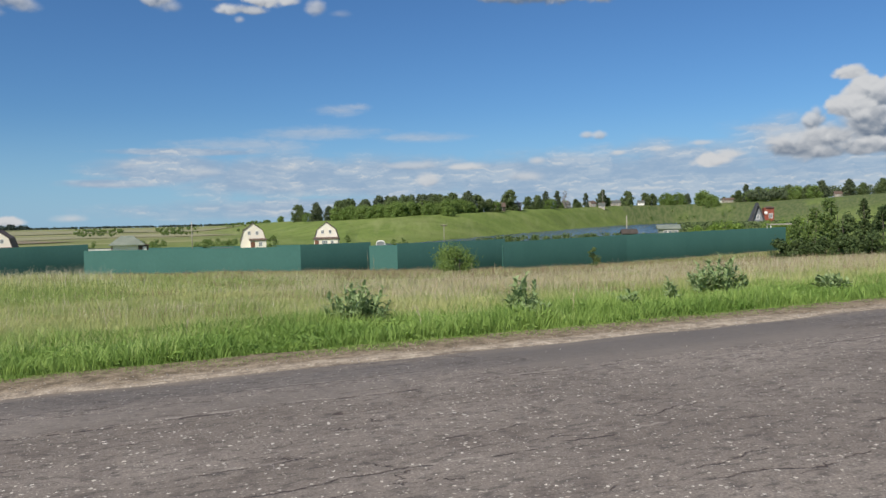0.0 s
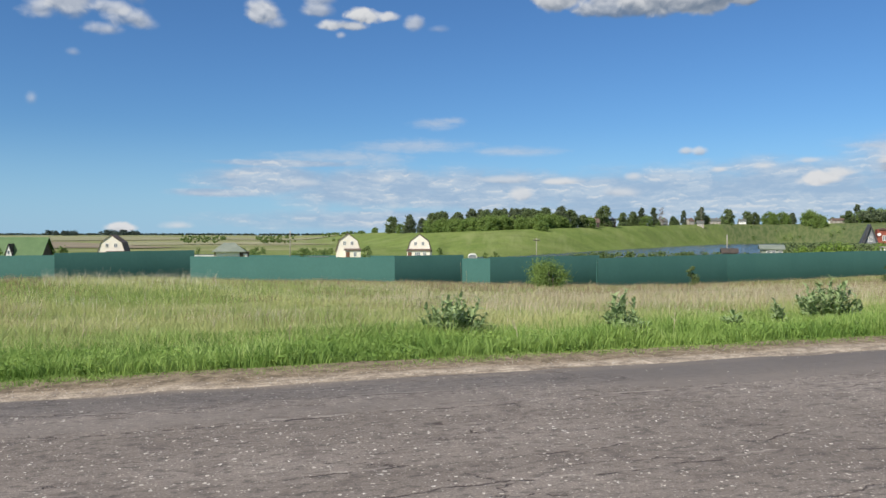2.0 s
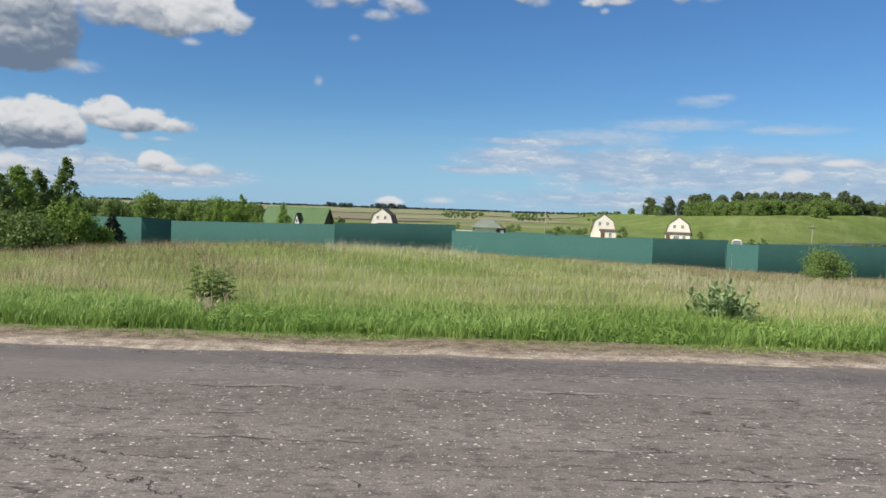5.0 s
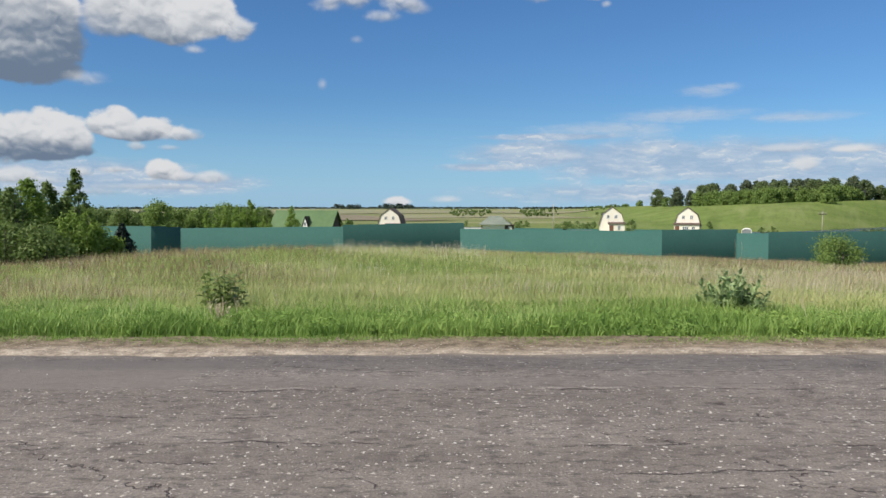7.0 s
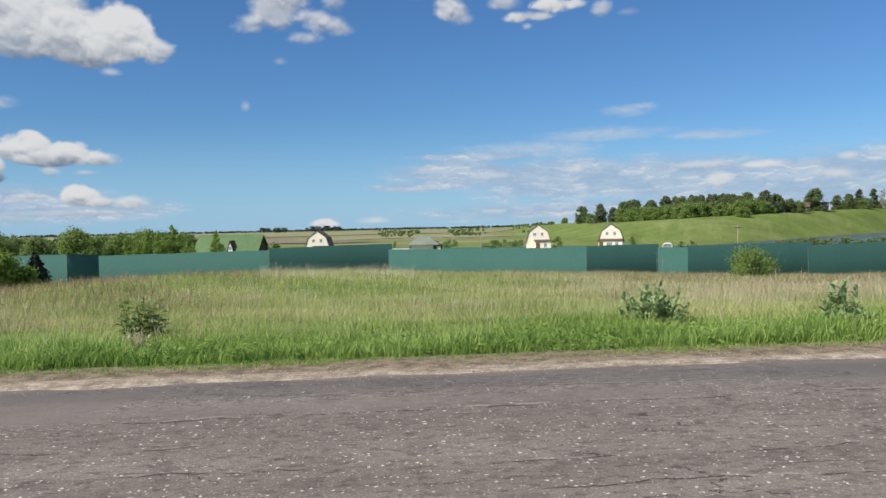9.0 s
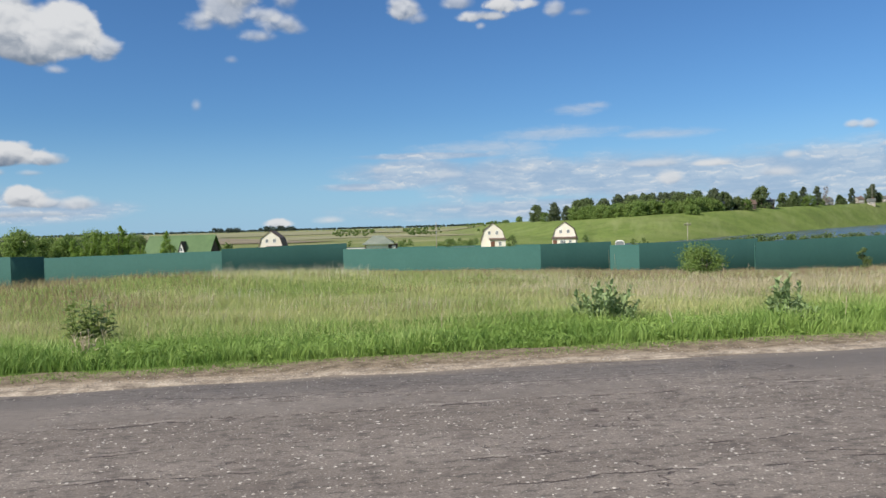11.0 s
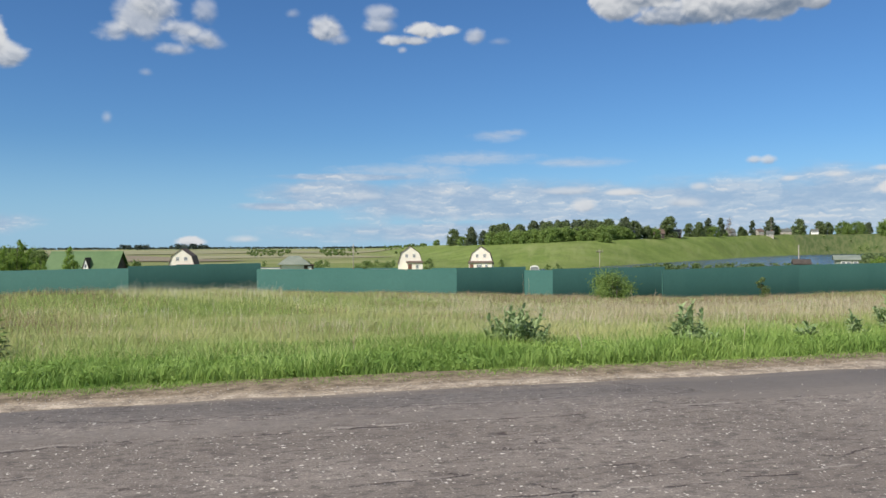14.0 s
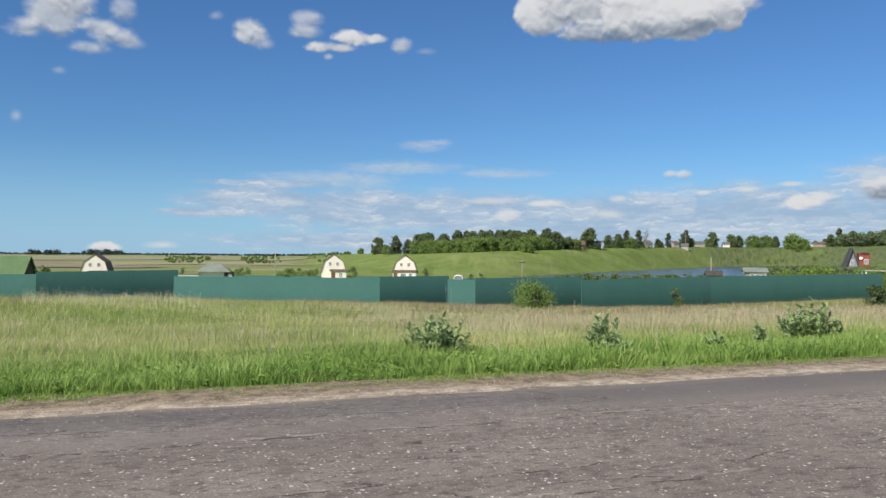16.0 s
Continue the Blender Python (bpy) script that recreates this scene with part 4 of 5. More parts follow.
# ---- trees ----
def tree(name, height, spread, trunk, mat, bark, rng, leaves, leaf, label, bottom=0.25, clumps=16, point=0.0, category="tree", group="", level=0.0, stems=1, puff=1.0):
    """A tapered trunk with limbs and a crown of many leaves gathered in clumps. point: 0 round, 1 narrowing upwards."""
    root = thing(name, Matrix(), label, category, group)
    cs, rs = [], []
    for k in range(clumps):
        h = bottom + (1 - bottom) * (k + rng.random()) / clumps
        t = (h - bottom) / (1 - bottom)
        wide = math.sqrt(max(0.05, 1 - (1.56 * t - 0.56) ** 2)) * (1 - point) + (1.02 - t) * point
        a, d = rng.random() * math.tau, spread * wide * (0.35 + 0.6 * rng.random())
        cr = puff * spread * (0.28 + 0.26 * rng.random()) * (1 - 0.55 * point * t)
        cs.append((d * math.cos(a), d * math.sin(a), height * h * 0.94)), rs.append(cr)
    cs, rs = np.array(cs), np.array(rs)
    for q in range(stems):
        off = Vector((rng.uniform(-1, 1), rng.uniform(-1, 1), 0)) * (spread * 0.45 if stems > 1 else 0)
        lean = Vector((rng.uniform(-0.05, 0.05), rng.uniform(-0.05, 0.05), 0)) * height
        pts = [off + lean * f * f + Vector((0, 0, height * 0.9 * f - 0.1 * (f == 0))) for f in (0, 0.12, 0.35, 0.65, 1)]
        bm = tube(pts, [trunk * 1.35, trunk, trunk * 0.8, trunk * 0.45, trunk * 0.1])
        for c in cs[q::max(1, stems * (1 if clumps < 20 else 2))][:9]:
            base = Vector((off.x, off.y, max(height * bottom * 0.7, c[2] - height * 0.22)))
            mid = base.lerp(Vector(c), 0.5) + Vector((0, 0, 0.03 * height))
            tube([base, mid, Vector(c)], [trunk * 0.4, trunk * 0.25, trunk * 0.06], 5, bm)
        part("trunk", bm, M[bark], root, smooth=True)
    r2 = np.random.default_rng(rng.randrange(1 << 30))
    pick = r2.choice(clumps, leaves, p=rs ** 2 / (rs ** 2).sum())
    way = r2.normal(size=(leaves, 3))
    way /= np.linalg.norm(way, axis=1)[:, None]
    at = cs[pick] + way * rs[pick][:, None] * np.clip(r2.normal(0.72, 0.34, leaves), 0, 1.6)[:, None] * np.array([1, 1, 0.85])
    at[:, 2] = np.maximum(at[:, 2], 0.02)
    part("crown", leaf_mesh("crown", at, leaf * (0.6 + 0.8 * r2.random(leaves)), r2, M[mat], level=level, outward=way), None, root)
    return root


def conifer(name, height, spread, mat, rng, sprays, size, label, group="", whorls=14):
    root = thing(name, Matrix(), label, "tree", group)
    part("trunk", tube([(0, 0, -0.1), (0, 0, height * 0.5), (0, 0, height)], [height * 0.02, height * 0.013, 0.004]), M["bark"], root, smooth=True)
    r2 = np.random.default_rng(rng.randrange(1 << 30))
    t = r2.random(sprays) ** 1.15
    arm = (np.floor(r2.random(sprays) * 9) + np.floor(t * whorls) * 0.37) * math.tau / 9
    out = spread * (1.03 - t) * (0.15 + 0.85 * r2.random(sprays) ** 0.6)
    z = height * (0.06 + 0.94 * t) + out * 0.18 + r2.normal(0, 0.03, sprays) * height
    at = np.stack([out * np.cos(arm + r2.normal(0, 0.12, sprays)), out * np.sin(arm + r2.normal(0, 0.12, sprays)), np.clip(z, 0.05, height)], 1)
    part("crown", leaf_mesh("crown", at, size * (0.6 + 0.8 * r2.random(sprays)), r2, M[mat], level=0.5), None, root)
    return root


def stand(ob, bearing, reach, sink=0.05, scale=1.0, turn=0.0):
    x, y = polar(bearing, reach)
    ob.matrix_world = Matrix.Translation((x, y, gz(x, y) - sink)) @ Matrix.Rotation(turn, 4, "Z") @ Matrix.Scale(scale, 4)
    return ob


def copy_to(ob, bearing, reach, scale=1.0, turn=0.0, sink=0.1, label=""):
    x, y = polar(bearing, reach)
    made = copy_thing(ob, Matrix.Translation((x, y, gz(x, y) - sink)) @ Matrix.Rotation(turn, 4, "Z"))
    made.scale = (scale, scale, scale)
    return tagged(made, label)


R = random.Random(11)

# thicket at the west end of the meadow
west = [("leaf", 3.5, 1.3, -29.6, 38.5), ("leaf_light", 3.75, 1.2, -27.8, 37.0), ("leaf", 3.9, 1.1, -26.6, 39.5), ("leaf", 3.2, 1.1, -28.8, 36.0),
        ("leaf", 2.9, 0.9, -25.7, 37.2), ("leaf_light", 2.3, 0.8, -24.3, 38.0), ("leaf", 4.6, 2.0, -32.5, 38.0), ("leaf_dark", 4.4, 2.0, -36.0, 39.0)]
for mat, h, w, b, r in west:
    t = tree("thicket_tree", h, w, 0.06, mat, "bark", R, 8000, 0.12, "bushy young deciduous tree crowded in a roadside thicket", 0.05, 130, 0.6, stems=3, puff=0.5, group="trees of the western thicket")
    stand(t, b, r)
t = tree("young_aspen", 4.45, 1.15, 0.06, "leaf", "bark", R, 7000, 0.13, "tall pointed green young tree in the thicket", 0.05, 110, 0.85, puff=0.45, group="trees of the western thicket")
stand(t, -24.95, 38.8)
for mat, h, w, b, r in (("leaf_light", 1.9, 1.0, -25.2, 35.6), ("leaf_light", 1.4, 0.8, -24.0, 36.0), ("leaf_light", 0.95, 0.6, -22.9, 36.4), ("leaf", 1.5, 1.2, -27.0, 34.5), ("leaf", 1.6, 1.3, -29.3, 34.5)):
    t = tree("thicket_bush", h, w, 0.025, mat, "bark", R, 2600, 0.13, "low leafy green bush at the foot of the thicket", 0.05, 18, 0.1, category="bush", group="bushes of the western thicket", stems=3)
    stand(t, b, r)
stand(conifer("juniper", 1.9, 0.85, "needle", R, 3200, 0.15, "small dark conical evergreen before the fence"), -22.2, 40.0)

# belt of trees behind the fence on the west
belt = [tree("belt_tree", 7.0, 3.2, 0.13, m, "bark", R, 4600, 0.5, "%s round-headed tree in a belt behind the fence" % n, 0.06, 34, 0.1, puff=1.1, group="belt of trees behind the fence")
        for m, n in (("leaf", "mid-green"), ("leaf_hill_light", "fresh green"), ("leaf_hill_dark", "dark green"))]
first = set()
for k in range(62):
    b = -36 + k * 0.40 + R.uniform(-0.2, 0.2)
    if b > -11.9:
        break
    r, q = 215 + R.uniform(-25, 55), R.choice((0, 0, 1, 1, 1, 2))
    sc = R.uniform(0.8, 1.12)
    if q not in first:
        first.add(q)
        stand(belt[q], b, r, 0.3, sc, R.uniform(0, 6))
    else:
        copy_to(belt[q], b, r, sc, R.uniform(0, 6), 0.3)
birch = tree("birch_tree", 7.0, 1.7, 0.07, "leaf_light", "bark", R, 3800, 0.24, "slender fresh green birch behind the fence", 0.1, 22, 0.75, group="birches behind the fence", stems=2)
stand(birch, -13.75, 132)
for b, r, sc in ((-16.6, 138, 0.75), (-12.4, 126, 0.55), (-15.3, 135, 0.85), (-14.6, 130, 0.85), (-14.2, 134, 0.78), (-13.2, 131, 0.8), (-12.75, 128, 0.62), (-16.0, 134, 0.66), (-10.85, 119, 0.78), (-11.05, 120, 0.55)):
    copy_to(birch, b, r, sc, R.uniform(0, 6))

# far treeline of the plain
def far_woods(name, b0, b1, r0, r1, count, height, label, mat, gap=0.0, k=26, leaf=0.36):
    rng = np.random.default_rng(int(b0 * 7 + r0))
    b = np.radians(rng.uniform(b0, b1, count))
    if gap:
        b = b[np.sin(np.degrees(b) * gap + b0) > -0.35]
    r = rng.uniform(r0, r1, len(b))
    h = height * rng.uniform(0.55, 1.1, len(b))
    pts, sizes, ways = [], [], []
    for bb, rr, hh in zip(b, r, h):
        x, y = rr * np.sin(bb), rr * np.cos(bb)
        way = np.clip(rng.normal(0, 1, (k, 3)), -1.5, 1.5)
        c = way * np.array([hh * 0.22, hh * 0.22, hh * 0.2]) + np.array([x, y, gz(x, y) + hh * 0.55])
        pts.append(c), sizes.append(np.full(k, hh * leaf)), ways.append(way / np.linalg.norm(way, axis=1)[:, None])
    me = leaf_mesh(name, np.concatenate(pts), np.concatenate(sizes), rng, M[mat], 0.8, outward=np.concatenate(ways))
    return tagged(new(name, me), label, "woods", kind="stuff")


far_woods("far_woods", -30, 14.5, 2300, 2900, 1500, 7.0, "dark wood along the far horizon", "needle", 0.0, 30, 0.5)
far_woods("far_grove", -8.4, -4.9, 1500, 1600, 34, 13, "row of dark trees on the far plain", "needle", 2.2, 60, 0.25)
far_woods("far_copse", -4.6, -2.2, 1600, 1750, 40, 13, "copse of dark trees on the far plain", "needle", 0.0, 60, 0.25)
far_woods("far_hedge", -1.0, 14.0, 560, 1300, 420, 3.4, "scattered hedges and scrub across the far fields", "leaf", 1.3, 60, 0.3)
far_woods("plain_scrub", 1.0, 12.5, 235, 330, 150, 2.6, "dark scrub along the low fields", "leaf", 1.4, 110, 0.15)
far_woods("shore_scrub", 27.5, 43.0, 225, 255, 110, 3.0, "small bushes along the near shore of the lake", "leaf_dark", 0.0, 60, 0.2)
far_woods("shore_reeds", 42.5, 50.0, 150, 185, 260, 4.6, "olive-green willow scrub by the water", "leaf_hill", 0.0, 260, 0.1)
far_woods("east_ridge_woods", 46.5, 64.0, 880, 1050, 230, 15, "wood along the ridge above the village", "leaf_hill_dark", 0.0, 90, 0.16)
far_woods("hill_scrub", 36.0, 46.0, 800, 880, 22, 5, "bushes on the bank above the lake", "leaf", 2.0, 90, 0.16)

# the wood and the village trees on the hill
hill_kinds = {
    "round": tree("hill_tree", 13, 5.5, 0.28, "leaf_hill", "bark", R, 4600, 1.0, "broad green deciduous tree on the hill", 0.04, 70, 0.12, puff=0.72, group="trees on the hill"),
    "dark": tree("hill_tree", 14, 5.0, 0.28, "leaf_hill_dark", "bark", R, 4600, 1.0, "tall dark green tree on the hill", 0.04, 70, 0.15, puff=0.72, group="trees on the hill"),
    "low": tree("hill_bush", 8, 5.4, 0.2, "leaf_hill_light", "bark", R, 3200, 0.8, "bright green spreading bush tree on the hill", 0.03, 70, 0.05, puff=0.65, group="bushes on the hill"),
    "tall": tree("poplar", 15, 3.4, 0.25, "leaf_hill_dark", "bark", R, 3600, 0.9, "tall slender tree on the hill", 0.03, 60, 0.2, puff=0.65, group="poplars on the hill"),
    "bare": tree("bare_tree", 14, 3.2, 0.2, "leaf_dry", "birch", R, 420, 0.7, "pale tree still nearly bare of leaves", 0.2, 16, 0.3, group="trees on the hill"),
}
used = set()


def hill_tree(kind, b, r, height):
    ob = hill_kinds[kind]
    full = {"round": 13, "dark": 14, "low": 8, "tall": 15, "bare": 14}[kind]
    if kind in used:
        copy_to(ob, b, r, height / full, R.uniform(0, 6), 0.4)
    else:
        used.add(kind)
        stand(ob, b, r, 0.4, height / full, R.uniform(0, 6))


def crest(b):
    return float(np.interp(b, HILL_B, HILL_C))


for kind, b, h, dr in (("round", 15.15, 13, -22), ("dark", 16.4, 13, -16), ("low", 15.8, 6.5, -28), ("round", 18.0, 13, 8), ("dark", 17.3, 10, 0), ("round", 18.8, 14, 14),
                       ("tall", 20.0, 13, 20), ("dark", 20.9, 14.5, 22), ("tall", 21.5, 14.5, 25), ("dark", 22.0, 13.5, 25), ("tall", 22.6, 14.5, 25), ("dark", 23.2, 13.5, 25),
                       ("tall", 23.8, 14, 22), ("dark", 24.6, 13.5, 24), ("tall", 25.3, 13.5, 22), ("round", 26.0, 12, 18), ("dark", 27.3, 13.5, 5), ("round", 28.0, 11.5, 0),
                       ("round", 28.8, 8.5, -8), ("low", 29.3, 7, -14)):
    hill_tree(kind, b, crest(b) + dr, h)
for k in range(22):
    b = 18.4 + k * 0.45
    hill_tree(R.choice(("round", "dark", "round")), b + R.uniform(-0.4, 0.4), crest(b) + R.uniform(4, 26), R.uniform(8.0, 13.4))
for k in range(24):
    b = 17.8 + k * 0.42
    hill_tree("low", b + R.uniform(-0.1, 0.1), crest(b) + R.uniform(-12, 2), R.uniform(6.5, 8.8))
hill_tree("low", 25.9, crest(25.9) - 30, 6.0)
for kind, b, h, dr in (("round", 30.3, 14.5, 0), ("round", 31.6, 10, 0), ("round", 32.3, 11, 0), ("tall", 32.9, 14.5, 0), ("low", 33.2, 8, -10), ("tall", 33.7, 15, 0),
                       ("bare", 34.2, 15, 0), ("round", 35.0, 8, 0), ("tall", 35.7, 13.5, 0), ("dark", 36.7, 13, 0), ("tall", 36.9, 17, 4), ("round", 37.2, 9, 0),
                       ("round", 38.6, 16, 0), ("low", 38.2, 8, 30), ("round", 39.8, 14, 0), ("round", 40.3, 13, 0), ("low", 41.2, 13, 0), ("low", 42.0, 13, 0)):
    hill_tree(kind, b, crest(b) + dr, h)
for kind, b, h, dr in (("dark", 42.6, 13, 10), ("low", 43.7, 16, -40), ("low", 44.2, 13, -60), ("round", 45.9, 14, 0), ("tall", 46.4, 21, 0), ("low", 46.8, 13, -10),
                       ("low", 47.7, 14, -10), ("low", 48.6, 14, -10), ("low", 49.5, 14, -10), ("low", 50.6, 13, -10), ("round", 47.2, 17, 0), ("round", 48.2, 16, 0),
                       ("round", 49.0, 17, 0), ("round", 50.2, 15, 0), ("dark", 51.0, 18, 0), ("dark", 52.6, 17, 10), ("round", 53.4, 12, 0), ("round", 54.5, 14, 0),
                       ("low", 13.9, 5, 0)):
    hill_tree(kind, b, crest(b) + dr, h)

for k in range(30):
    b = 29.8 + k * 0.56 + R.uniform(-0.2, 0.2)
    hill_tree(R.choice(("low", "round", "low", "round", "dark")), b, crest(b) + R.uniform(8, 30), R.uniform(4.0, 7.0) * crest(b) / 650)

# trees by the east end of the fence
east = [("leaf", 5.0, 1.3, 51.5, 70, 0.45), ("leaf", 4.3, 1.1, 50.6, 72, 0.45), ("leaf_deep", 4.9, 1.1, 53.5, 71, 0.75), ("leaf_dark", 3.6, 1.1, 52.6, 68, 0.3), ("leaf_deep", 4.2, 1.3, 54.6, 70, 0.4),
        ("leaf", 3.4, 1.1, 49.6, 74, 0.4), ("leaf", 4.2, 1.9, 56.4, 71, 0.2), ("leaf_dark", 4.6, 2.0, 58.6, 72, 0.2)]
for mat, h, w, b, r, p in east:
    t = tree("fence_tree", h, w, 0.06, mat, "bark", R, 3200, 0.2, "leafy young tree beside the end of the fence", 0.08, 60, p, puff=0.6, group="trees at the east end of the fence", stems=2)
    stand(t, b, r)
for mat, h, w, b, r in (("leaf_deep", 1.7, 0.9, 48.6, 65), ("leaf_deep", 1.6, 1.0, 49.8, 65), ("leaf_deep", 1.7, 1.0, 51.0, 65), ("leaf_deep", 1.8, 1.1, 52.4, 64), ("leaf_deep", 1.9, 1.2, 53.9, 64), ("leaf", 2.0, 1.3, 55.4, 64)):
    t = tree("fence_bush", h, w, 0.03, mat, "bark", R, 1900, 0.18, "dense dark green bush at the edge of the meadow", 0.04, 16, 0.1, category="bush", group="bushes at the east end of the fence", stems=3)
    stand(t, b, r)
for b, r, h in ((43.2, 112, 3.0), (44.4, 108, 3.3), (45.3, 106, 3.5), (46.0, 109, 3.3), (47.9, 108, 3.4), (48.7, 112, 3.6), (49.8, 110, 3.9)):
    t = tree("willow", h, 1.7, 0.05, "leaf_light", "bark", R, 1500, 0.26, "yellow-green willow behind the end of the fence", 0.06, 26, 0.2, group="willows behind the fence", stems=2)
    stand(t, b, r)
t = tree("round_bush", 1.4, 1.18, 0.03, "leaf_hill_light", "bark", R, 6500, 0.1, "round fresh green bush in the dry grass before the fence", 0.04, 34, 0.0, category="bush", stems=4)
stand(t, 26.15, 43.0)
stand(tree("sapling", 1.3, 0.42, 0.012, "leaf_dark", "bark", R, 800, 0.11, "thin green sapling in the grass before the fence", 0.1, 10, 0.5), 36.3, 46.0)


# ---- roadside plants ----
def folded_leaves(name, roots, ways, sizes, rng, mat):
    """Broad leaves growing from roots along ways, folded at the midrib and drooping at the tip."""
    n = len(roots)
    d = ways / np.linalg.norm(ways, axis=1)[:, None]
    side = np.cross(d, np.array([0, 0, 1.0]) + rng.normal(0, 0.25, (n, 3)))
    side /= np.linalg.norm(side, axis=1)[:, None] + 1e-9
    up = np.cross(side, d)
    s = sizes[:, None]
    base, mid = roots + d * s * 0.12, roots + d * s * 0.55
    tip = roots + d * s - up * s * (0.1 + 0.25 * rng.random((n, 1)))
    a, b = mid + side * s * 0.24 + up * s * 0.07 - d * s * 0.08, mid - side * s * 0.24 + up * s * 0.07 - d * s * 0.08
    v = np.stack([base, a, mid, b, tip], 1).reshape(-1, 3)
    f = (np.array([(0, 2, 1), (0, 3, 2), (1, 2, 4), (2, 3, 4)])[None] + (np.arange(n) * 5)[:, None, None]).reshape(-1, 3)
    return np_mesh(name, v, f, mat)


def broad_leaf(name, narrow, droop, mat):
    """One leaf a metre long, folded along its midrib, wavy at the rim and bent down at the tip."""
    v, f = [], []
    for k in range(6):
        t = k / 5
        w = narrow * math.sin(math.pi * min(1, 0.06 + 0.97 * t) ** 0.8) * 0.5 + 0.012
        z = 0.16 * math.sin(math.pi * t * 0.8) - droop * t ** 2.2
        wave = 0.035 * (-1) ** k
        v += [(t, -w, z + 0.3 * w + wave), (t, 0, z), (t, w, z + 0.3 * w - wave)]
    for k in range(5):
        i = 3 * k
        f += [(i, i + 3, i + 4, i + 1), (i + 1, i + 4, i + 5, i + 2)]
    return np_mesh(name, np.array(v), np.array(f), mat, True)


LONG_LEAVES = [broad_leaf("leaf", n, d, M["leaf_grey"]) for n, d in ((0.34, 0.2), (0.28, 0.45), (0.40, 0.05))]
ROUND_LEAVES = [broad_leaf("leaf", n, d, M["leaf_burdock"]) for n, d in ((0.62, 0.15), (0.7, 0.4), (0.55, 0.3))]


def weed_shrub(name, height, spread, rng, label, stems=15, per=15, leaf=0.225, shapes=None, mat="leaf_grey", rise=1.0):
    """Upright stems with broad leaves round them, the longer ones low down."""
    root = thing(name, Matrix(), label, "plant", "leafy weeds along the roadside")
    for q in range(stems):
        a, d = q * 2.4 + rng.uniform(-0.4, 0.4), spread * ((q + 0.5) / stems) ** 0.6
        h = height * rng.uniform(0.6, 1.08) * (1 - 0.42 * (d / spread) ** 2)
        foot, tip = Vector((d * 0.62 * math.cos(a), d * 0.62 * math.sin(a), -0.03)), Vector((d * math.cos(a), d * math.sin(a), h))
        mid = foot.lerp(tip, 0.5) + Vector((0.03 * math.sin(a * 3), 0.03, 0))
        stem = part("stem", tube([foot, mid, tip], [0.011, 0.008, 0.004], 5), M[mat], root)
        for k in range(per):
            f = 0.2 + 0.8 * (k + rng.random()) / per
            p = foot.lerp(mid, f * 2) if f < 0.5 else mid.lerp(tip, f * 2 - 1)
            size = leaf * rng.uniform(0.65, 1.15) * (1.15 - 0.6 * f)
            ob = part("leaf", rng.choice(shapes or LONG_LEAVES), None, stem)
            ob.matrix_basis = Matrix.Translation(p) @ Matrix.Rotation(k * 2.4 + rng.uniform(-0.5, 0.5) + q, 4, "Z") @ Matrix.Rotation(rise * (-rng.uniform(0.05, 0.75) - 0.5 * f), 4, "Y") @ Matrix.Rotation(rng.uniform(-0.4, 0.4), 4, "X") @ Matrix.Scale(size, 4)
    return root


stand(weed_shrub("weed_shrub", 0.92, 0.44, R, "dark green broad-leaved burdock standing in the roadside grass", 17, 9, 0.21, ROUND_LEAVES, "leaf_burdock", 0.3), -16.05, 13.2, 0.02)
for b, r, h, w, n in ((19.8, 12.25, 0.69, 0.55, 24), (31.75, 12.5, 0.72, 0.30, 12), (44.9, 16.6, 0.82, 0.58, 28), (51.9, 17.4, 0.42, 0.36, 8), (39.0, 13.6, 0.34, 0.2, 4), (41.9, 15.0, 0.5, 0.1, 3), (32.2, 11.9, 0.35, 0.3, 6)):
    stand(weed_shrub("weed_shrub", h, w, R, "grey-green broad-leaved weed standing in the roadside grass", n, leaf=0.27 if r > 16 else 0.225), b, r, 0.02)


def dry_stalk(rng, height):
    """A dead stem with a few seed heads."""
    root = thing("dry_stalk", Matrix(), "thin pale dead stalk standing in the grass", "plant", "dead stalks along the roadside")
    lean = Vector((rng.uniform(-0.08, 0.08), rng.uniform(-0.08, 0.08), 0))
    bm = tube([(0, 0, -0.03), lean * 0.4 + Vector((0, 0, height * 0.5)), lean + Vector((0, 0, height))], [0.0045, 0.004, 0.003], 5)
    for k in range(4):
        a, f = rng.random() * math.tau, 0.6 + 0.08 * k
        base = lean * f + Vector((0, 0, height * f))
        tube([base, base + Vector((0.05 * math.cos(a), 0.05 * math.sin(a), 0.06))], [0.0025, 0.004], 4, bm)
    part("stem", bm, M["straw"], root)
    return root


for b, r, h in ((-12.3, 11.3, 0.42), (-15.0, 10.9, 0.36), (-16.4, 10.6, 0.3), (-16.8, 10.7, 0.34), (-16.1, 10.5, 0.26), (-5.6, 12.5, 0.45), (2.9, 13.0, 0.4), (8.0, 11.2, 0.36), (13.2, 12.0, 0.42),
                (17.5, 22.0, 0.8), (24.5, 11.0, 0.38), (27.9, 24.0, 0.8), (29.3, 25.0, 0.75), (35.2, 12.2, 0.4), (42.2, 15.2, 0.6), (-8.9, 21.0, 0.6), (-22.0, 11.0, 0.35), (20.2, 40.0, 1.3), (20.6, 39.0, 1.1)):
    stand(dry_stalk(R, h), b, r, 0.02)
stand(weed_shrub("dead_weed", 0.42, 0.16, R, "withered straw-coloured weed clump at the road edge", 9, 6, 0.1, [broad_leaf("leaf", 0.3, 0.5, M["straw"])], "straw"), -16.5, 10.4, 0.02)


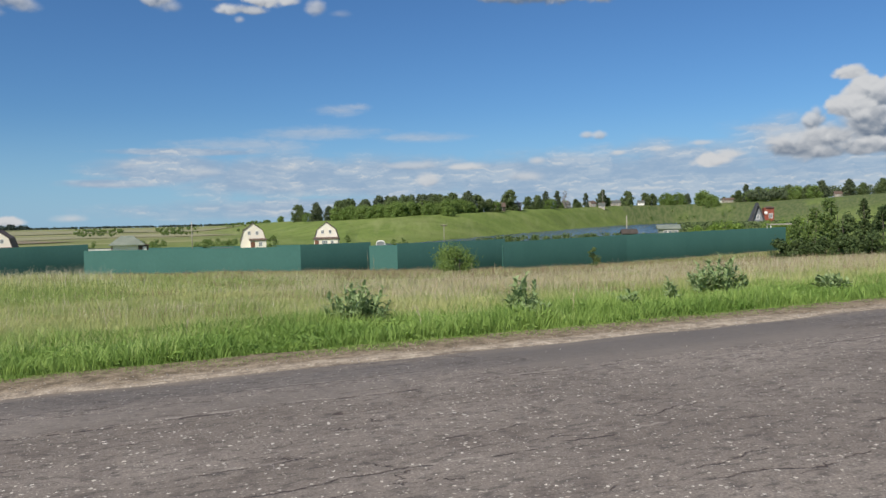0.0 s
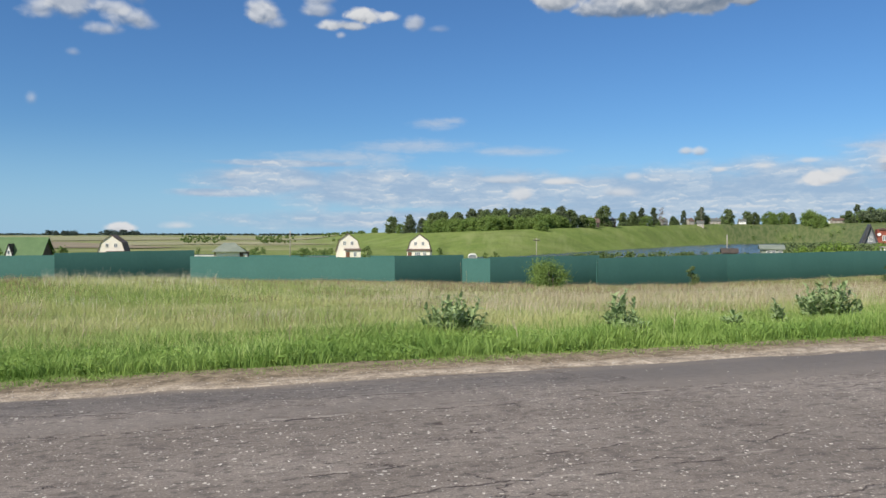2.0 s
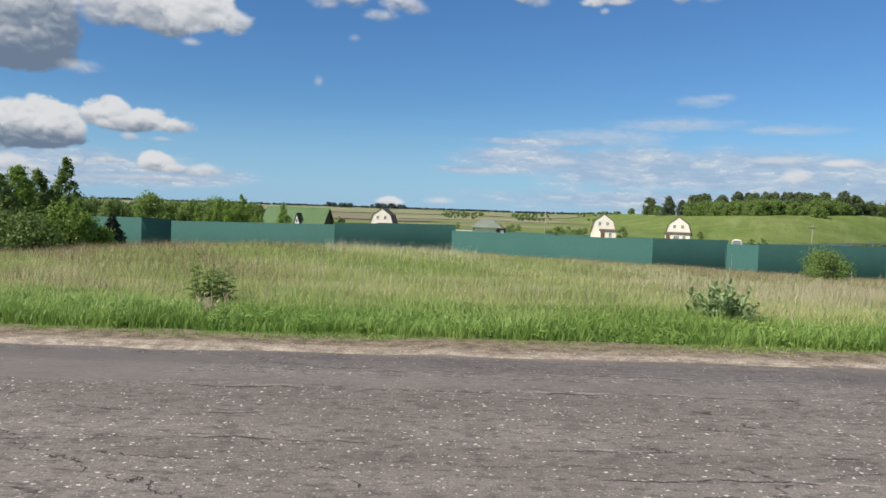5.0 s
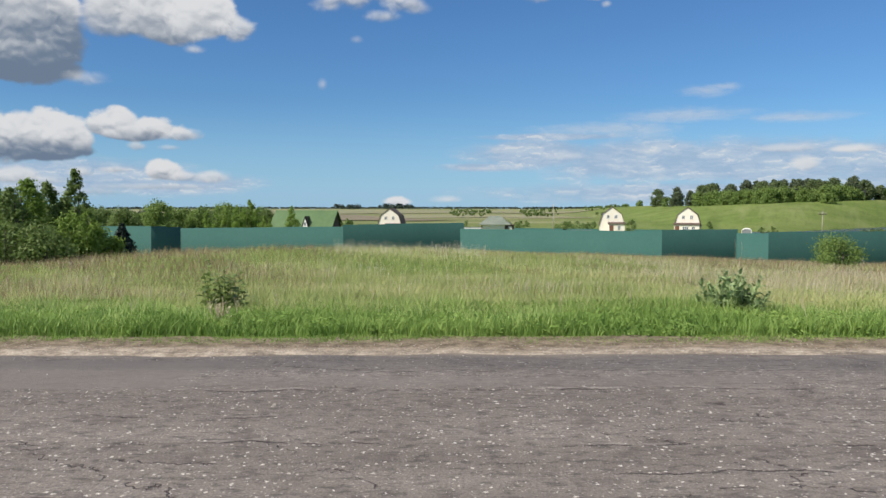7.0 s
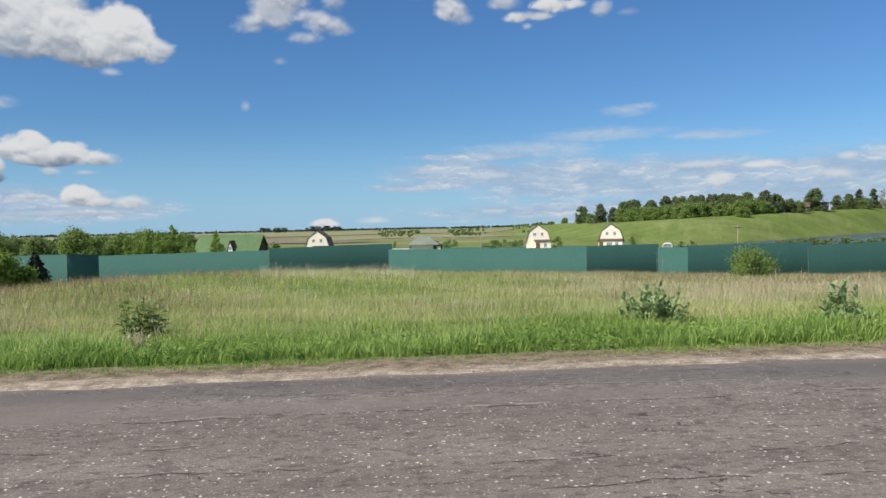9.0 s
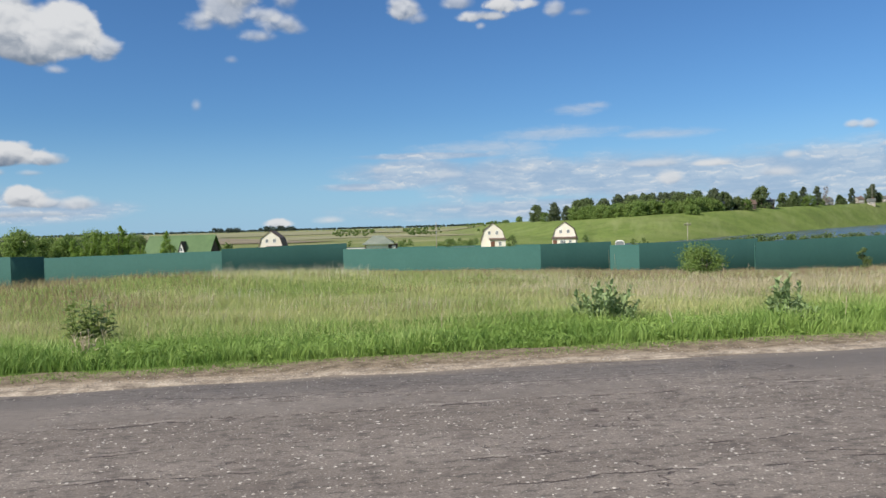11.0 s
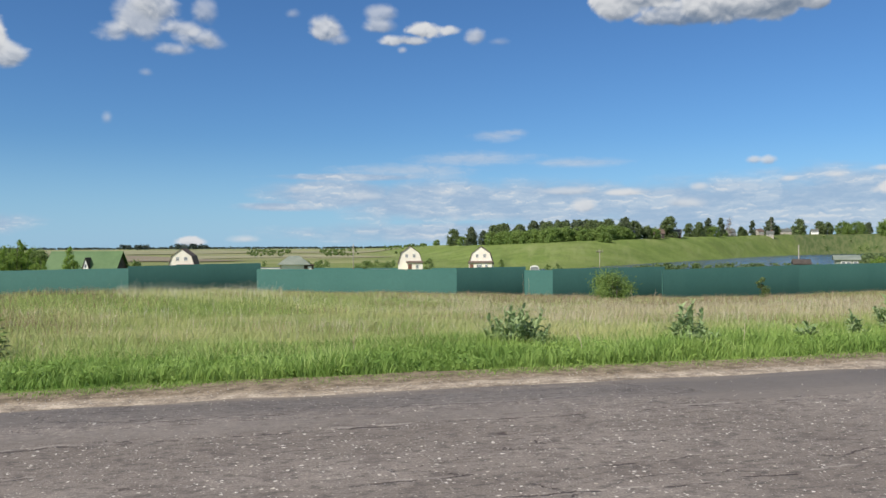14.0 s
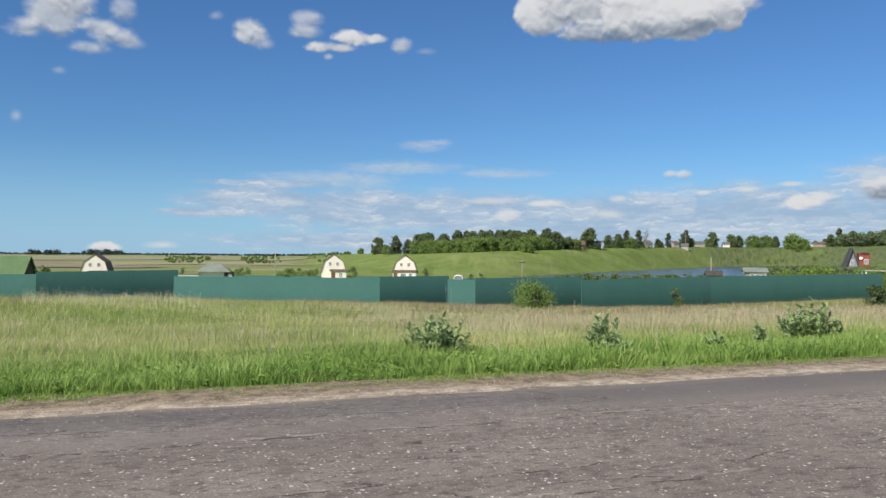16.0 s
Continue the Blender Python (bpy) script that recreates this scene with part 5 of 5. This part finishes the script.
# ---- houses ----
def window_part(parent, x0, x1, z0, z1, y, depth=0.05, bars=1):
    """A framed window set on a wall that faces -y."""
    frame_bm = bmesh.new()
    t = 0.07
    for a, b, c, d in ((x0, x1, z0, z0 + t), (x0, x1, z1 - t, z1), (x0, x0 + t, z0 + t, z1 - t), (x1 - t, x1, z0 + t, z1 - t)):
        box(a, b, y - depth, y, c, d, frame_bm)
    for k in range(bars):
        xm = x0 + (x1 - x0) * (k + 1) / (bars + 1)
        box(xm - 0.03, xm + 0.03, y - depth, y, z0 + t, z1 - t, frame_bm)
    w = part("window", frame_bm, M["white"], parent)
    part("pane", box(x0 + t, x1 - t, y - depth * 0.5, y - depth * 0.2, z0 + t, z1 - t), M["glass"], w)
    return w


def gambrel_house(porch, label):
    """A small house, 6 m wide and 7 m deep, with a barn roof; its front faces -y."""
    house = thing("gambrel_house", Matrix(), label, "house", "cream houses with barn roofs")
    hw, eave, knee_x, knee_z, top, d = 2.75, 2.35, 2.05, 4.55, 6.1, 7.0
    wall = [(-hw, -0.6), (hw, -0.6), (hw, eave), (knee_x, knee_z), (0, top), (-knee_x, knee_z), (-hw, eave)]
    part("wall", prism(wall, 0, d), M["siding"], house, "cream siding")
    t = 0.11
    outer = [(-hw - 0.17, eave - 0.35), (-knee_x - 0.07, knee_z + 0.05), (0, top + t), (knee_x + 0.07, knee_z + 0.05), (hw + 0.17, eave - 0.35)]
    inner = [(hw + 0.03, eave - 0.3), (knee_x + 0.004, knee_z + 0.004), (0, top + 0.004), (-knee_x - 0.004, knee_z + 0.004), (-hw - 0.03, eave - 0.3)]
    bm = bmesh.new()
    prof = outer + inner
    a, b = ([bm.verts.new((x, y, z)) for x, z in prof] for y in (-0.15, d + 0.2))
    n = len(prof)
    for i in range(n):
        bm.faces.new((a[i], a[(i + 1) % n], b[(i + 1) % n], b[i]))
    for ring in (a, b):
        for i in range(4):
            bm.faces.new((ring[i], ring[i + 1], ring[8 - i], ring[9 - i]))
    part("roof", bm, M["brown_roof"], house, "brown sheet-metal barn roof")
    for x in (-0.85, 0.85):
        window_part(house, x - 0.33, x + 0.33, 3.55, 4.4, -0.004)
    if porch:
        x0, x1 = (-0.75, 2.75) if porch > 0 else (-2.7, 2.55)
        part("porch", box(x0, x1, -1.7, -0.004, -0.6, 2.34), M["siding"], house, "cream closed porch")
        bm = prism([(-1.95, 2.35), (-1.95, 2.46), (-0.004, 2.78), (-0.004, 2.66)], x0 - 0.2, x1 + 0.15)
        bm.transform(Matrix(((0, 1, 0, 0), (1, 0, 0, 0), (0, 0, 1, 0), (0, 0, 0, 1))))
        part("porch_roof", bm, M["brown_roof"], house)
        part("door", box(x0 + 0.18, x0 + 1.05, -1.745, -1.704, -0.4, 2.1), M["door"], house, "brown door")
        window_part(house, x1 - 1.6, x1 - 0.9, 1.0, 2.05, -1.704)
        if porch < 0:
            window_part(house, x0 + 1.75, x0 + 3.0, 1.0, 2.05, -1.704, bars=2)
    return house


def place(ob, bearing, reach, turn, base):
    x, y = polar(bearing, reach)
    ob.matrix_world = Matrix.Translation((x, y, base)) @ Matrix.Rotation(radians(turn), 4, "Z")
    return ob


place(gambrel_house(1, "cream house with a brown barn roof and a white side porch"), 12.0, 181, -11, -4.75)
place(gambrel_house(-1, "cream house with a brown barn roof and a wide white porch"), 17.1, 182, -19, -4.85)
place(gambrel_house(1, "cream house with a brown barn roof showing above the fence"), -3.9, 181, -6, -5.1)


def gable_house(name, w, d, eave, ridge, wall, roof, label, front_windows=2, over=0.35, chimney=True, group=""):
    """A plain house whose roof slopes to the front; the front faces -y."""
    house = thing(name, Matrix(), label, "house", group)
    prof = [(0, -1.6), (d, -1.6), (d, eave), (d / 2, ridge), (0, eave)]
    bm = prism(prof, -w / 2, w / 2)
    bm.transform(Matrix(((0, 1, 0, 0), (1, 0, 0, 0), (0, 0, 1, 0), (0, 0, 0, 1))))
    part("wall", bm, M[wall], house)
    k = (ridge - eave) / (d / 2)
    low = eave - over * k
    prof = [(-over, low), (d / 2, ridge + 0.02), (d + over, low), (d + over, low + 0.14), (d / 2, ridge + 0.16), (-over, low + 0.14)]
    bm = bmesh.new()
    a, b = ([bm.verts.new((x, y, z)) for y, z in prof] for x in (-w / 2 - over, w / 2 + over))
    for i in range(6):
        bm.faces.new((a[i], a[(i + 1) % 6], b[(i + 1) % 6], b[i]))
    for ring in (a, b):
        bm.faces.new((ring[0], ring[1], ring[4], ring[5])), bm.faces.new((ring[1], ring[2], ring[3], ring[4]))
    part("roof", bm, M[roof], house)
    for q in range(front_windows):
        x = -w / 2 + w * (q + 1) / (front_windows + 1)
        window_part(house, x - 0.45, x + 0.45, eave * 0.32, eave * 0.82, -0.004)
    if chimney:
        part("chimney", box(w * 0.18, w * 0.18 + 0.5, d * 0.5 - 0.25, d * 0.5 + 0.25, ridge - 0.5, ridge + 0.9), M["brick"], house)
    return house


# green-roofed house behind the fence, its roof steep and low-hung
h = gable_house("green_roofed_house", 10.8, 7.0, 1.3, 5.3, "dark_wood", "green_roof", "house with a steep green sheet roof and dark wooden gables", 0, 0.45, False)
gb = prism([(0.35, 2.3), (1.55, 2.3), (0.95, 4.25)], 0.9, 2.6)
dormer = part("dormer", gb, M["white"], h, "white dormer gable")
bm = prism([(0.2, 2.3), (0.31, 2.3), (0.95, 4.33), (1.59, 2.3), (1.7, 2.3), (0.95, 4.48)], 0.8, 2.7)
part("dormer_roof", bm, M["dark_wood"], dormer)
part("dormer_pane", box(0.82, 1.08, 0.85, 0.896, 2.9, 3.4), M["glass"], dormer)
place(h, -10.45, 136, -16, -4.6)
t = tree("round_garden_bush", 3.2, 1.3, 0.05, "leaf", "bark", R, 900, 0.3, "round green bush beside the green-roofed house", 0.05, 16, 0.0, category="bush")
stand(t, -6.95, 120)
for b, r, sc in ((13.35, 205, 1.15), (8.85, 215, 0.9), (10.3, 225, 0.8), (18.6, 300, 0.9), (21.9, 262, 0.8), (22.5, 262, 0.95), (22.9, 264, 0.6)):
    copy_to(t, b, r, sc, R.uniform(0, 6), 0.1, "round green bush in the meadow below the hill")
kiosk = thing("garden_shed", Matrix(), "small dark brown shed with a pale door beside the pavilion", "shed")
part("wall", box(-0.95, 0.95, 0, 1.6, -0.6, 1.9), M["dark_wood"], kiosk)
part("roof", box(-1.15, 1.15, -0.2, 1.8, 1.904, 2.0), M["brown_roof"], kiosk)
part("door", box(-0.2, 0.55, -0.05, -0.004, -0.4, 1.6), M["white"], kiosk, "pale door")
place(kiosk, 4.75, 163, -5, -4.2)

# open pavilion with a hipped roof
pav = thing("pavilion", Matrix(), "low white pavilion under a grey hipped roof", "pavilion")
part("wall", box(-2.1, 2.1, -1.6, 1.6, -0.6, 2.2), M["white"], pav)
bm = bmesh.new()
c = [bm.verts.new(q) for q in ((-2.75, -2.2, 2.15), (2.75, -2.2, 2.15), (2.75, 2.2, 2.15), (-2.75, 2.2, 2.15), (-0.9, 0, 3.85), (0.9, 0, 3.85), (-2.75, -2.2, 2.0), (2.75, -2.2, 2.0), (2.75, 2.2, 2.0), (-2.75, 2.2, 2.0))]
for q in ((0, 1, 5, 4), (1, 2, 5), (2, 3, 4, 5), (3, 0, 4), (9, 8, 7, 6), (6, 7, 1, 0), (7, 8, 2, 1), (8, 9, 3, 2), (9, 6, 0, 3)):
    bm.faces.new([c[i] for i in q])
part("roof", bm, M["pale_roof"], pav)
for x in (-2.3, 2.3):
    for y in (-1.9, 1.9):
        part("post", box(x - 0.06, x + 0.06, y - 0.06, y + 0.06, -0.6, 2.0), M["dark_wood"], pav)
place(pav, 3.72, 165, -6, -4.3)
pav.scale = (1.18, 1.1, 1.0)
wall_ob = thing("garden_wall", Matrix(), "low pale garden wall beside the pavilion", "wall")
part("wall", box(-3.2, 3.2, -0.12, 0.12, -0.5, 1.75), M["white"], wall_ob)
part("coping", box(-3.3, 3.3, -0.18, 0.18, 1.754, 1.84), M["grey_roof"], wall_ob)
place(wall_ob, 1.9, 172, 0, -4.75)
shed = thing("low_shed", Matrix(), "low pale grey shed beside a cream house", "shed")
part("wall", box(-2.1, 2.1, 0, 2.4, -0.5, 1.25), M["white"], shed)
part("roof", box(-2.3, 2.3, -0.25, 2.6, 1.254, 1.36), M["grey_roof"], shed)
place(shed, 9.9, 178, -8, -5.1)

# hoop greenhouse
gh = thing("greenhouse", Matrix(), "white-framed arched greenhouse behind the fence", "greenhouse", )
arc = [(1.22 * math.copysign(abs(math.cos(a)) ** 0.6, math.cos(a)), 0.9 + 1.2 * math.sin(a) ** 0.6) for a in np.linspace(0, math.pi, 13)]
for y in (0, 2.0, 4.0, 6.0):
    pts = [(1.22, y, -0.4)] + [(x, y, z) for x, z in arc] + [(-1.22, y, -0.4)]
    part("hoop", tube(pts, [0.08] * len(pts), 6), M["white"], gh)
for x, z in (arc[2], arc[6], arc[10]):
    part("purlin", tube([(x, 0, z), (x, 6, z)], [0.04, 0.04], 6), M["white"], gh)
bm = prism([(1.12, -0.4)] + [(x * 0.92, z * 0.96) for x, z in arc] + [(-1.12, -0.4)], 0.05, 5.95)
part("cover", bm, M["grey_board"], gh, "dim plastic cover")
place(gh, 20.95, 222, -21, -6.5)

# farm buildings by the lake
fh = gable_house("lakeside_cabin", 3.1, 4.6, 2.0, 2.5, "pale_roof", "pale_roof", "grey-green cabin with white windows by the lake", 0, 0.3, False)
for x in (-0.5, 0.2, 1.1):
    window_part(fh, x - 0.33, x + 0.33, 0.9, 1.75, -0.006, 0.08, 0)
place(fh, 41.4, 132, -38, -2.85)
bs = gable_house("brown_hut", 2.1, 2.0, 1.9, 2.4, "dark_wood", "dark_wood", "small dark wooden hut by the lake", 0, 0.3, False)
part("door", box(0.3, 1.1, -0.05, -0.004, -0.4, 1.5), M["door"], bs)
place(bs, 38.75, 135, -32, -3.4)
bh = thing("brick_house", Matrix(), "red brick house with a steep dark grey roof", "house")
part("wall", box(0.7, 2.7, 0, 5.5, -2.8, 5.6), M["brick"], bh)
part("gable", prism([(-2.0, -2.8), (0.66, -2.8), (0.66, 2.6), (-0.65, 6.2), (-2.0, 2.6)], -0.1, 5.6), M["grey_board"], bh, "pale grey boarded gable")
part("roof", prism([(-2.75, 1.7), (-0.65, 6.75), (1.2, 1.9), (0.69, 1.9), (-0.65, 6.22), (-2.05, 1.7)], -0.7, 5.9), M["slate"], bh, "steep dark grey roof")
window_part(bh, -1.0, -0.3, 3.0, 4.0, -0.104)
part("wing_roof", prism([(0.95, 5.604), (1.7, 5.9), (2.9, 5.604), (2.9, 5.5), (0.95, 5.5)], -0.3, 5.8), M["brown_roof"], bh)
part("satellite_dish", tube([(1.0, -0.2, 4.5), (1.0, -0.26, 4.5)], [0.3, 0.36], 14), M["white"], bh)
window_part(bh, 1.6, 2.4, 3.2, 4.3, -0.004)
window_part(bh, 1.6, 2.4, 0.8, 2.0, -0.004)
place(bh, 47.35, 190, -42, -3.15)
cp = thing("carport", Matrix(), "carport with a pale flat roof behind the bushes", "carport")
part("roof", box(-1.5, 1.5, -1.6, 1.6, 2.3, 2.4), M["weathered"], cp)
for x in (-1.35, 1.35):
    for y in (-1.4, 1.4):
        part("post", box(x - 0.07, x + 0.07, y - 0.07, y + 0.07, -0.6, 2.3), M["white"], cp)
place(cp, 48.6, 104, -40, -2.35)

# the village on the hill
for b, dr, w, wall, roof, turn in ((29.5, -6, 9, "dark_wood", "brown_roof", 10), (30.7, -10, 8, "dark_wood", "grey_roof", 0), (34.4, 0, 6, "weathered", "grey_roof", 20), (36.25, -8, 5, "weathered", "brown_roof", 30),
                                   (36.8, -30, 6, "weathered", "grey_roof", 0), (37.75, 0, 11, "weathered", "grey_roof", 15), (39.5, 0, 7, "white", "grey_roof", 0), (40.1, 5, 6, "weathered", "brown_roof", 40),
                                   (45.35, 0, 13, "weathered", "brown_roof", 20), (45.0, 14, 9, "white", "grey_roof", 0), (52.2, 0, 13, "weathered", "brown_roof", 10), (27.6, 0, 6, "white", "grey_roof", 0)):
    v = gable_house("village_house", w, 6.5, 2.8, 5.2, wall, roof, "small village house with a %s on the hilltop" % roof.replace("_", " "), 3, 0.4, True, "houses of the village")
    x, y = polar(b, crest(b) + dr)
    place(v, b, crest(b) + dr, turn - b, gz(x, y) + 0.2)


# ---- poles ----
def pole(height, label, arm=0.0, radius=0.13):
    p = thing("utility_pole", Matrix(), label, "pole")
    part("post", tube([(0, 0, -0.6), (0, 0, height)], [radius, radius * 0.75], 8), M["weathered"], p, smooth=True)
    if arm:
        part("crossarm", box(-arm, arm, -0.07, 0.07, height - 0.75, height - 0.55), M["dark_wood"], p)
        for x in (-arm * 0.9, -arm * 0.35, arm * 0.35, arm * 0.9):
            part("insulator", tube([(x, 0, height - 0.55), (x, 0, height - 0.2)], [0.07, 0.05], 6), M["weathered"], p)
    return p


for b, r, top, arm, lab in ((7.9, 172, 1.95, 0.0, "tall pale post standing in the plots"), (25.55, 205, 0.35, 0.9, "grey power pole with a crossarm by the lake"),
                            (38.55, 140, 1.35, 0.0, "thin grey post near the huts"), (36.85, 760, 24.5, 0.0, "thin mast among the village trees")):
    x, y = polar(b, r)
    p = pole(top - gz(x, y), lab, arm, 0.1 if r < 500 else 0.16)
    p.matrix_world = Matrix.Translation((x, y, gz(x, y)))


# ---- grass ----
def blades(name, count, region, height, width, lean, mat, label, seed, dense=None, seg=2):
    """Blades of grass, each a bent strip of its own. region: places by bearing and reach; dense: keep share by place."""
    rng = np.random.default_rng(seed)
    b0, b1, y0, y1, power = region
    # even over the strip by depth, widening with distance
    t = rng.random(count)
    y = y0 + (y1 - y0) * t ** power
    x = y * np.tan(np.radians(b0 + (b1 - b0) * rng.random(count)))
    if dense is not None:
        keep = rng.random(count) < dense(x, y)
        x, y = x[keep], y[keep]
    n = len(x)
    z = ground_z(x, y) - 0.02
    far = np.hypot(x, y) / 14.0
    clump = 0.75 + 0.4 * np.sin(x * 2.1 + np.sin(y * 1.7) * 2) * np.sin(y * 2.7 + x * 0.6) + 0.35 * np.sin(x * 0.83 + np.sin(y * 0.9 + 1) * 1.5) * np.sin(y * 1.3 - x * 0.4)
    h = height * (0.45 + 0.75 * rng.random(n)) * (0.45 + 0.7 * clump)
    w = width * (0.7 + 0.6 * rng.random(n)) * np.clip(far, 0.8, 3.2) ** 0.5
    a = rng.random(n) * math.tau
    face = rng.normal(0, 0.7, n)
    sx, sy = np.cos(face) * w / 2, np.sin(face) * w / 2
    bend = h * lean * (0.3 + rng.random(n))
    bx, by = np.cos(a) * bend + 0.03 * h, np.sin(a) * bend
    p = np.stack([x, y, z], 1)
    side = np.stack([sx, sy, 0 * sx], 1)
    mid = p + np.stack([bx * 0.3, by * 0.3, h * 0.58], 1)
    tip = p + np.stack([bx, by, h], 1)
    if seg == 2:
        v = np.stack([p - side, p + side, mid + side * 0.75, mid - side * 0.75, tip + side * 0.12, tip - side * 0.12], 1).reshape(-1, 3)
        i = np.arange(n) * 6
        f = np.concatenate([np.stack([i, i + 1, i + 2, i + 3], 1), np.stack([i + 3, i + 2, i + 4, i + 5], 1)])
    else:
        v = np.stack([p - side, p + side, tip], 1).reshape(-1, 3)
        f = np.arange(3 * n).reshape(n, 3)
    return tagged(new(name, np_mesh(name, v, f, M[mat])), label, "grass", kind="stuff")


def patchy(x, y, s, seed):
    """Soft patches between 0 and 1."""
    v = np.sin(x * s + seed) * np.sin(y * s * 1.3 + seed * 2) + 0.6 * np.sin(x * s * 2.3 + y * s * 1.1 + seed) + 0.4 * np.sin(x * s * 4.1 - y * s * 5.3)
    return smooth01(0.5 + 0.35 * v)


def mound(x, y):
    return np.exp(-((x + 1.0) / 9.5) ** 2 - ((y - 26) / 13) ** 2)


def straw_share(x, y):
    east = smooth01((x - 3) / 7) * smooth01((y - 13.2) / 6) * (0.55 + 0.45 * patchy(x, y, 0.35, 1.0))
    west = smooth01((y - 11.8) / 7) * 0.55 * patchy(x, y, 0.5, 1.0) ** 2 * (1 - 0.8 * mound(x, y))
    return np.clip(np.maximum(east, west), 0, 1)


def russet_share(x, y):
    west = smooth01((-2.0 - x) / 4) * smooth01((y - 11.8) / 2.5) * smooth01((40 - y) / 9) * (0.45 + 1.1 * patchy(x, y, 0.42, 4.0))
    rest = (smooth01((y - 34) / 8) * 0.8 + smooth01((x - 8) / 10) * smooth01((y - 15) / 5) * 1.1) * 1.3 * patchy(x, y, 0.42, 4.0) ** 1.3
    spots = 0.9 * smooth01((y - 13) / 2) * smooth01((patchy(x, y, 0.6, 7.0) - 0.62) / 0.2)
    return np.clip((west + rest + spots) * (1 - 0.7 * mound(x, y)), 0, 1)


def green_share(x, y):
    return 1 - 0.72 * np.maximum(straw_share(x, y), russet_share(x, y))


def tufted(x, y):
    """Narrow tufts with bare ground between."""
    return smooth01((np.sin(x * 5.1 + np.sin(y * 3.3) * 2) * np.sin(y * 4.3 + x * 1.7) + 0.5 * np.sin(x * 1.3 + y * 0.7) - 0.25) / 0.5)


blades("verge_grass", 95000, (-40, 62, 9.25, 13.4, 1.1), 0.19, 0.016, 0.6, "verge", "lush bright green grass along the road", 21, lambda x, y: 1 - 0.85 * smooth01((y - 11.6 - 0.8 * np.sin(x * 0.7) - 0.5 * np.sin(x * 1.9)) / 1.6))
blades("verge_tufts", 46000, (-40, 62, 9.4, 12.7, 1.0), 0.235, 0.014, 0.3, "verge_bright", "tufts of coarse upright bright green blades along the verge", 33, tufted)
blades("verge_fringe", 34000, (-40, 62, 8.62, 9.7, 0.55), 0.06, 0.010, 1.1, "verge", "short green grass creeping onto the dirt", 22)
def herbs():
    """Low broad-leaved weeds in tufts along the front of the verge."""
    rng = np.random.default_rng(31)
    roots, ways, sizes = [], [], []
    for _ in range(260):
        y = rng.uniform(9.25, 10.6)
        x, h, w = y * math.tan(radians(rng.uniform(-38, 60))), rng.uniform(0.06, 0.2), rng.uniform(0.06, 0.2)
        for _ in range(26):
            a, d = rng.random() * math.tau, w * rng.random() ** 0.5
            px, py = x + d * math.cos(a), y + d * math.sin(a)
            roots.append((px, py, gz(px, py) + h * rng.random())), ways.append((math.cos(a), math.sin(a), rng.uniform(0, 0.9))), sizes.append(rng.uniform(0.04, 0.1))
    me = folded_leaves("verge_herbs", np.array(roots), np.array(ways), np.array(sizes), rng, M["verge"])
    tagged(new("verge_herbs", me), "low broad-leaved green herbs along the verge", "weeds", kind="stuff")


herbs()
blades("grass_litter", 9000, (-40, 62, 8.5, 9.6, 0.8), 0.035, 0.008, 2.2, "straw", "dead grass lying on the dirt", 29, lambda x, y: 0.25 + 0.75 * patchy(x, y * 2, 1.4, 3.0))
blades("meadow_grass", 210000, (-38, 62, 11.0, 24.0, 0.9), 0.21, 0.0085, 0.6, "meadow", "tall green meadow grass", 23, green_share)
blades("far_meadow_grass", 230000, (-36, 60, 23.0, 62.0, 0.8), 0.25, 0.010, 0.6, "meadow", "green meadow grass reaching to the fence", 24, green_share, 1)
blades("dry_grass", 95000, (-38, 62, 11.8, 26.0, 0.9), 0.31, 0.0065, 0.45, "straw", "pale dry grass stalks", 25, straw_share)
blades("far_dry_grass", 110000, (-36, 60, 24.0, 60.0, 0.8), 0.23, 0.010, 0.4, "straw", "pale dry grass stalks reaching to the fence", 26, straw_share, 1)
blades("stalk_tufts", 12000, (-9, 50, 12.5, 34.0, 0.9), 0.40, 0.006, 0.22, "plume", "tufts of pale upright stalks in the meadow", 34, lambda x, y: 0.75 * tufted(x * 0.6, y * 0.6) * patchy(x, y, 0.5, 3.0))
blades("crest_plumes", 1700, (-8, 3, 29.0, 37.0, 1.0), 0.45, 0.0038, 0.35, "plume", "tall pale plumes of grass on the rise", 28, lambda x, y: 0.3 + 0.7 * patchy(x, y, 0.8, 2.0))
blades("seeding_grass", 130000, (-38, 60, 12.2, 55.0, 0.85), 0.31, 0.010, 0.4, "russet", "reddish seeding grass in patches", 27, russet_share, 1)


def gravel():
    rng = np.random.default_rng(8)
    n = 2600
    x = rng.uniform(-14, 28, n)
    y = np.where(rng.random(n) < 0.85, rng.normal(8.5, 0.28, n), rng.uniform(4, 8.4, n))
    s = rng.uniform(0.004, 0.011, n)
    octa = np.array([(1, 0, 0), (0, 1, 0), (-1, 0, 0), (0, -1, 0), (0, 0, 0.7), (0, 0, -0.5)], float)
    v = octa[None] * s[:, None, None] * rng.uniform(0.7, 1.3, (n, 6, 1)) + np.stack([x, y, np.where(y > 8.2, 0.004, 0.018)], 1)[:, None]
    tri = np.array([(0, 1, 4), (1, 2, 4), (2, 3, 4), (3, 0, 4), (1, 0, 5), (2, 1, 5), (3, 2, 5), (0, 3, 5)])
    f = (tri[None] + (np.arange(n) * 6)[:, None, None]).reshape(-1, 3)
    tagged(new("gravel", np_mesh("gravel", v.reshape(-1, 3), f, M["stone"])), "loose pale gravel on the road and its shoulder", "gravel", kind="stuff")


gravel()
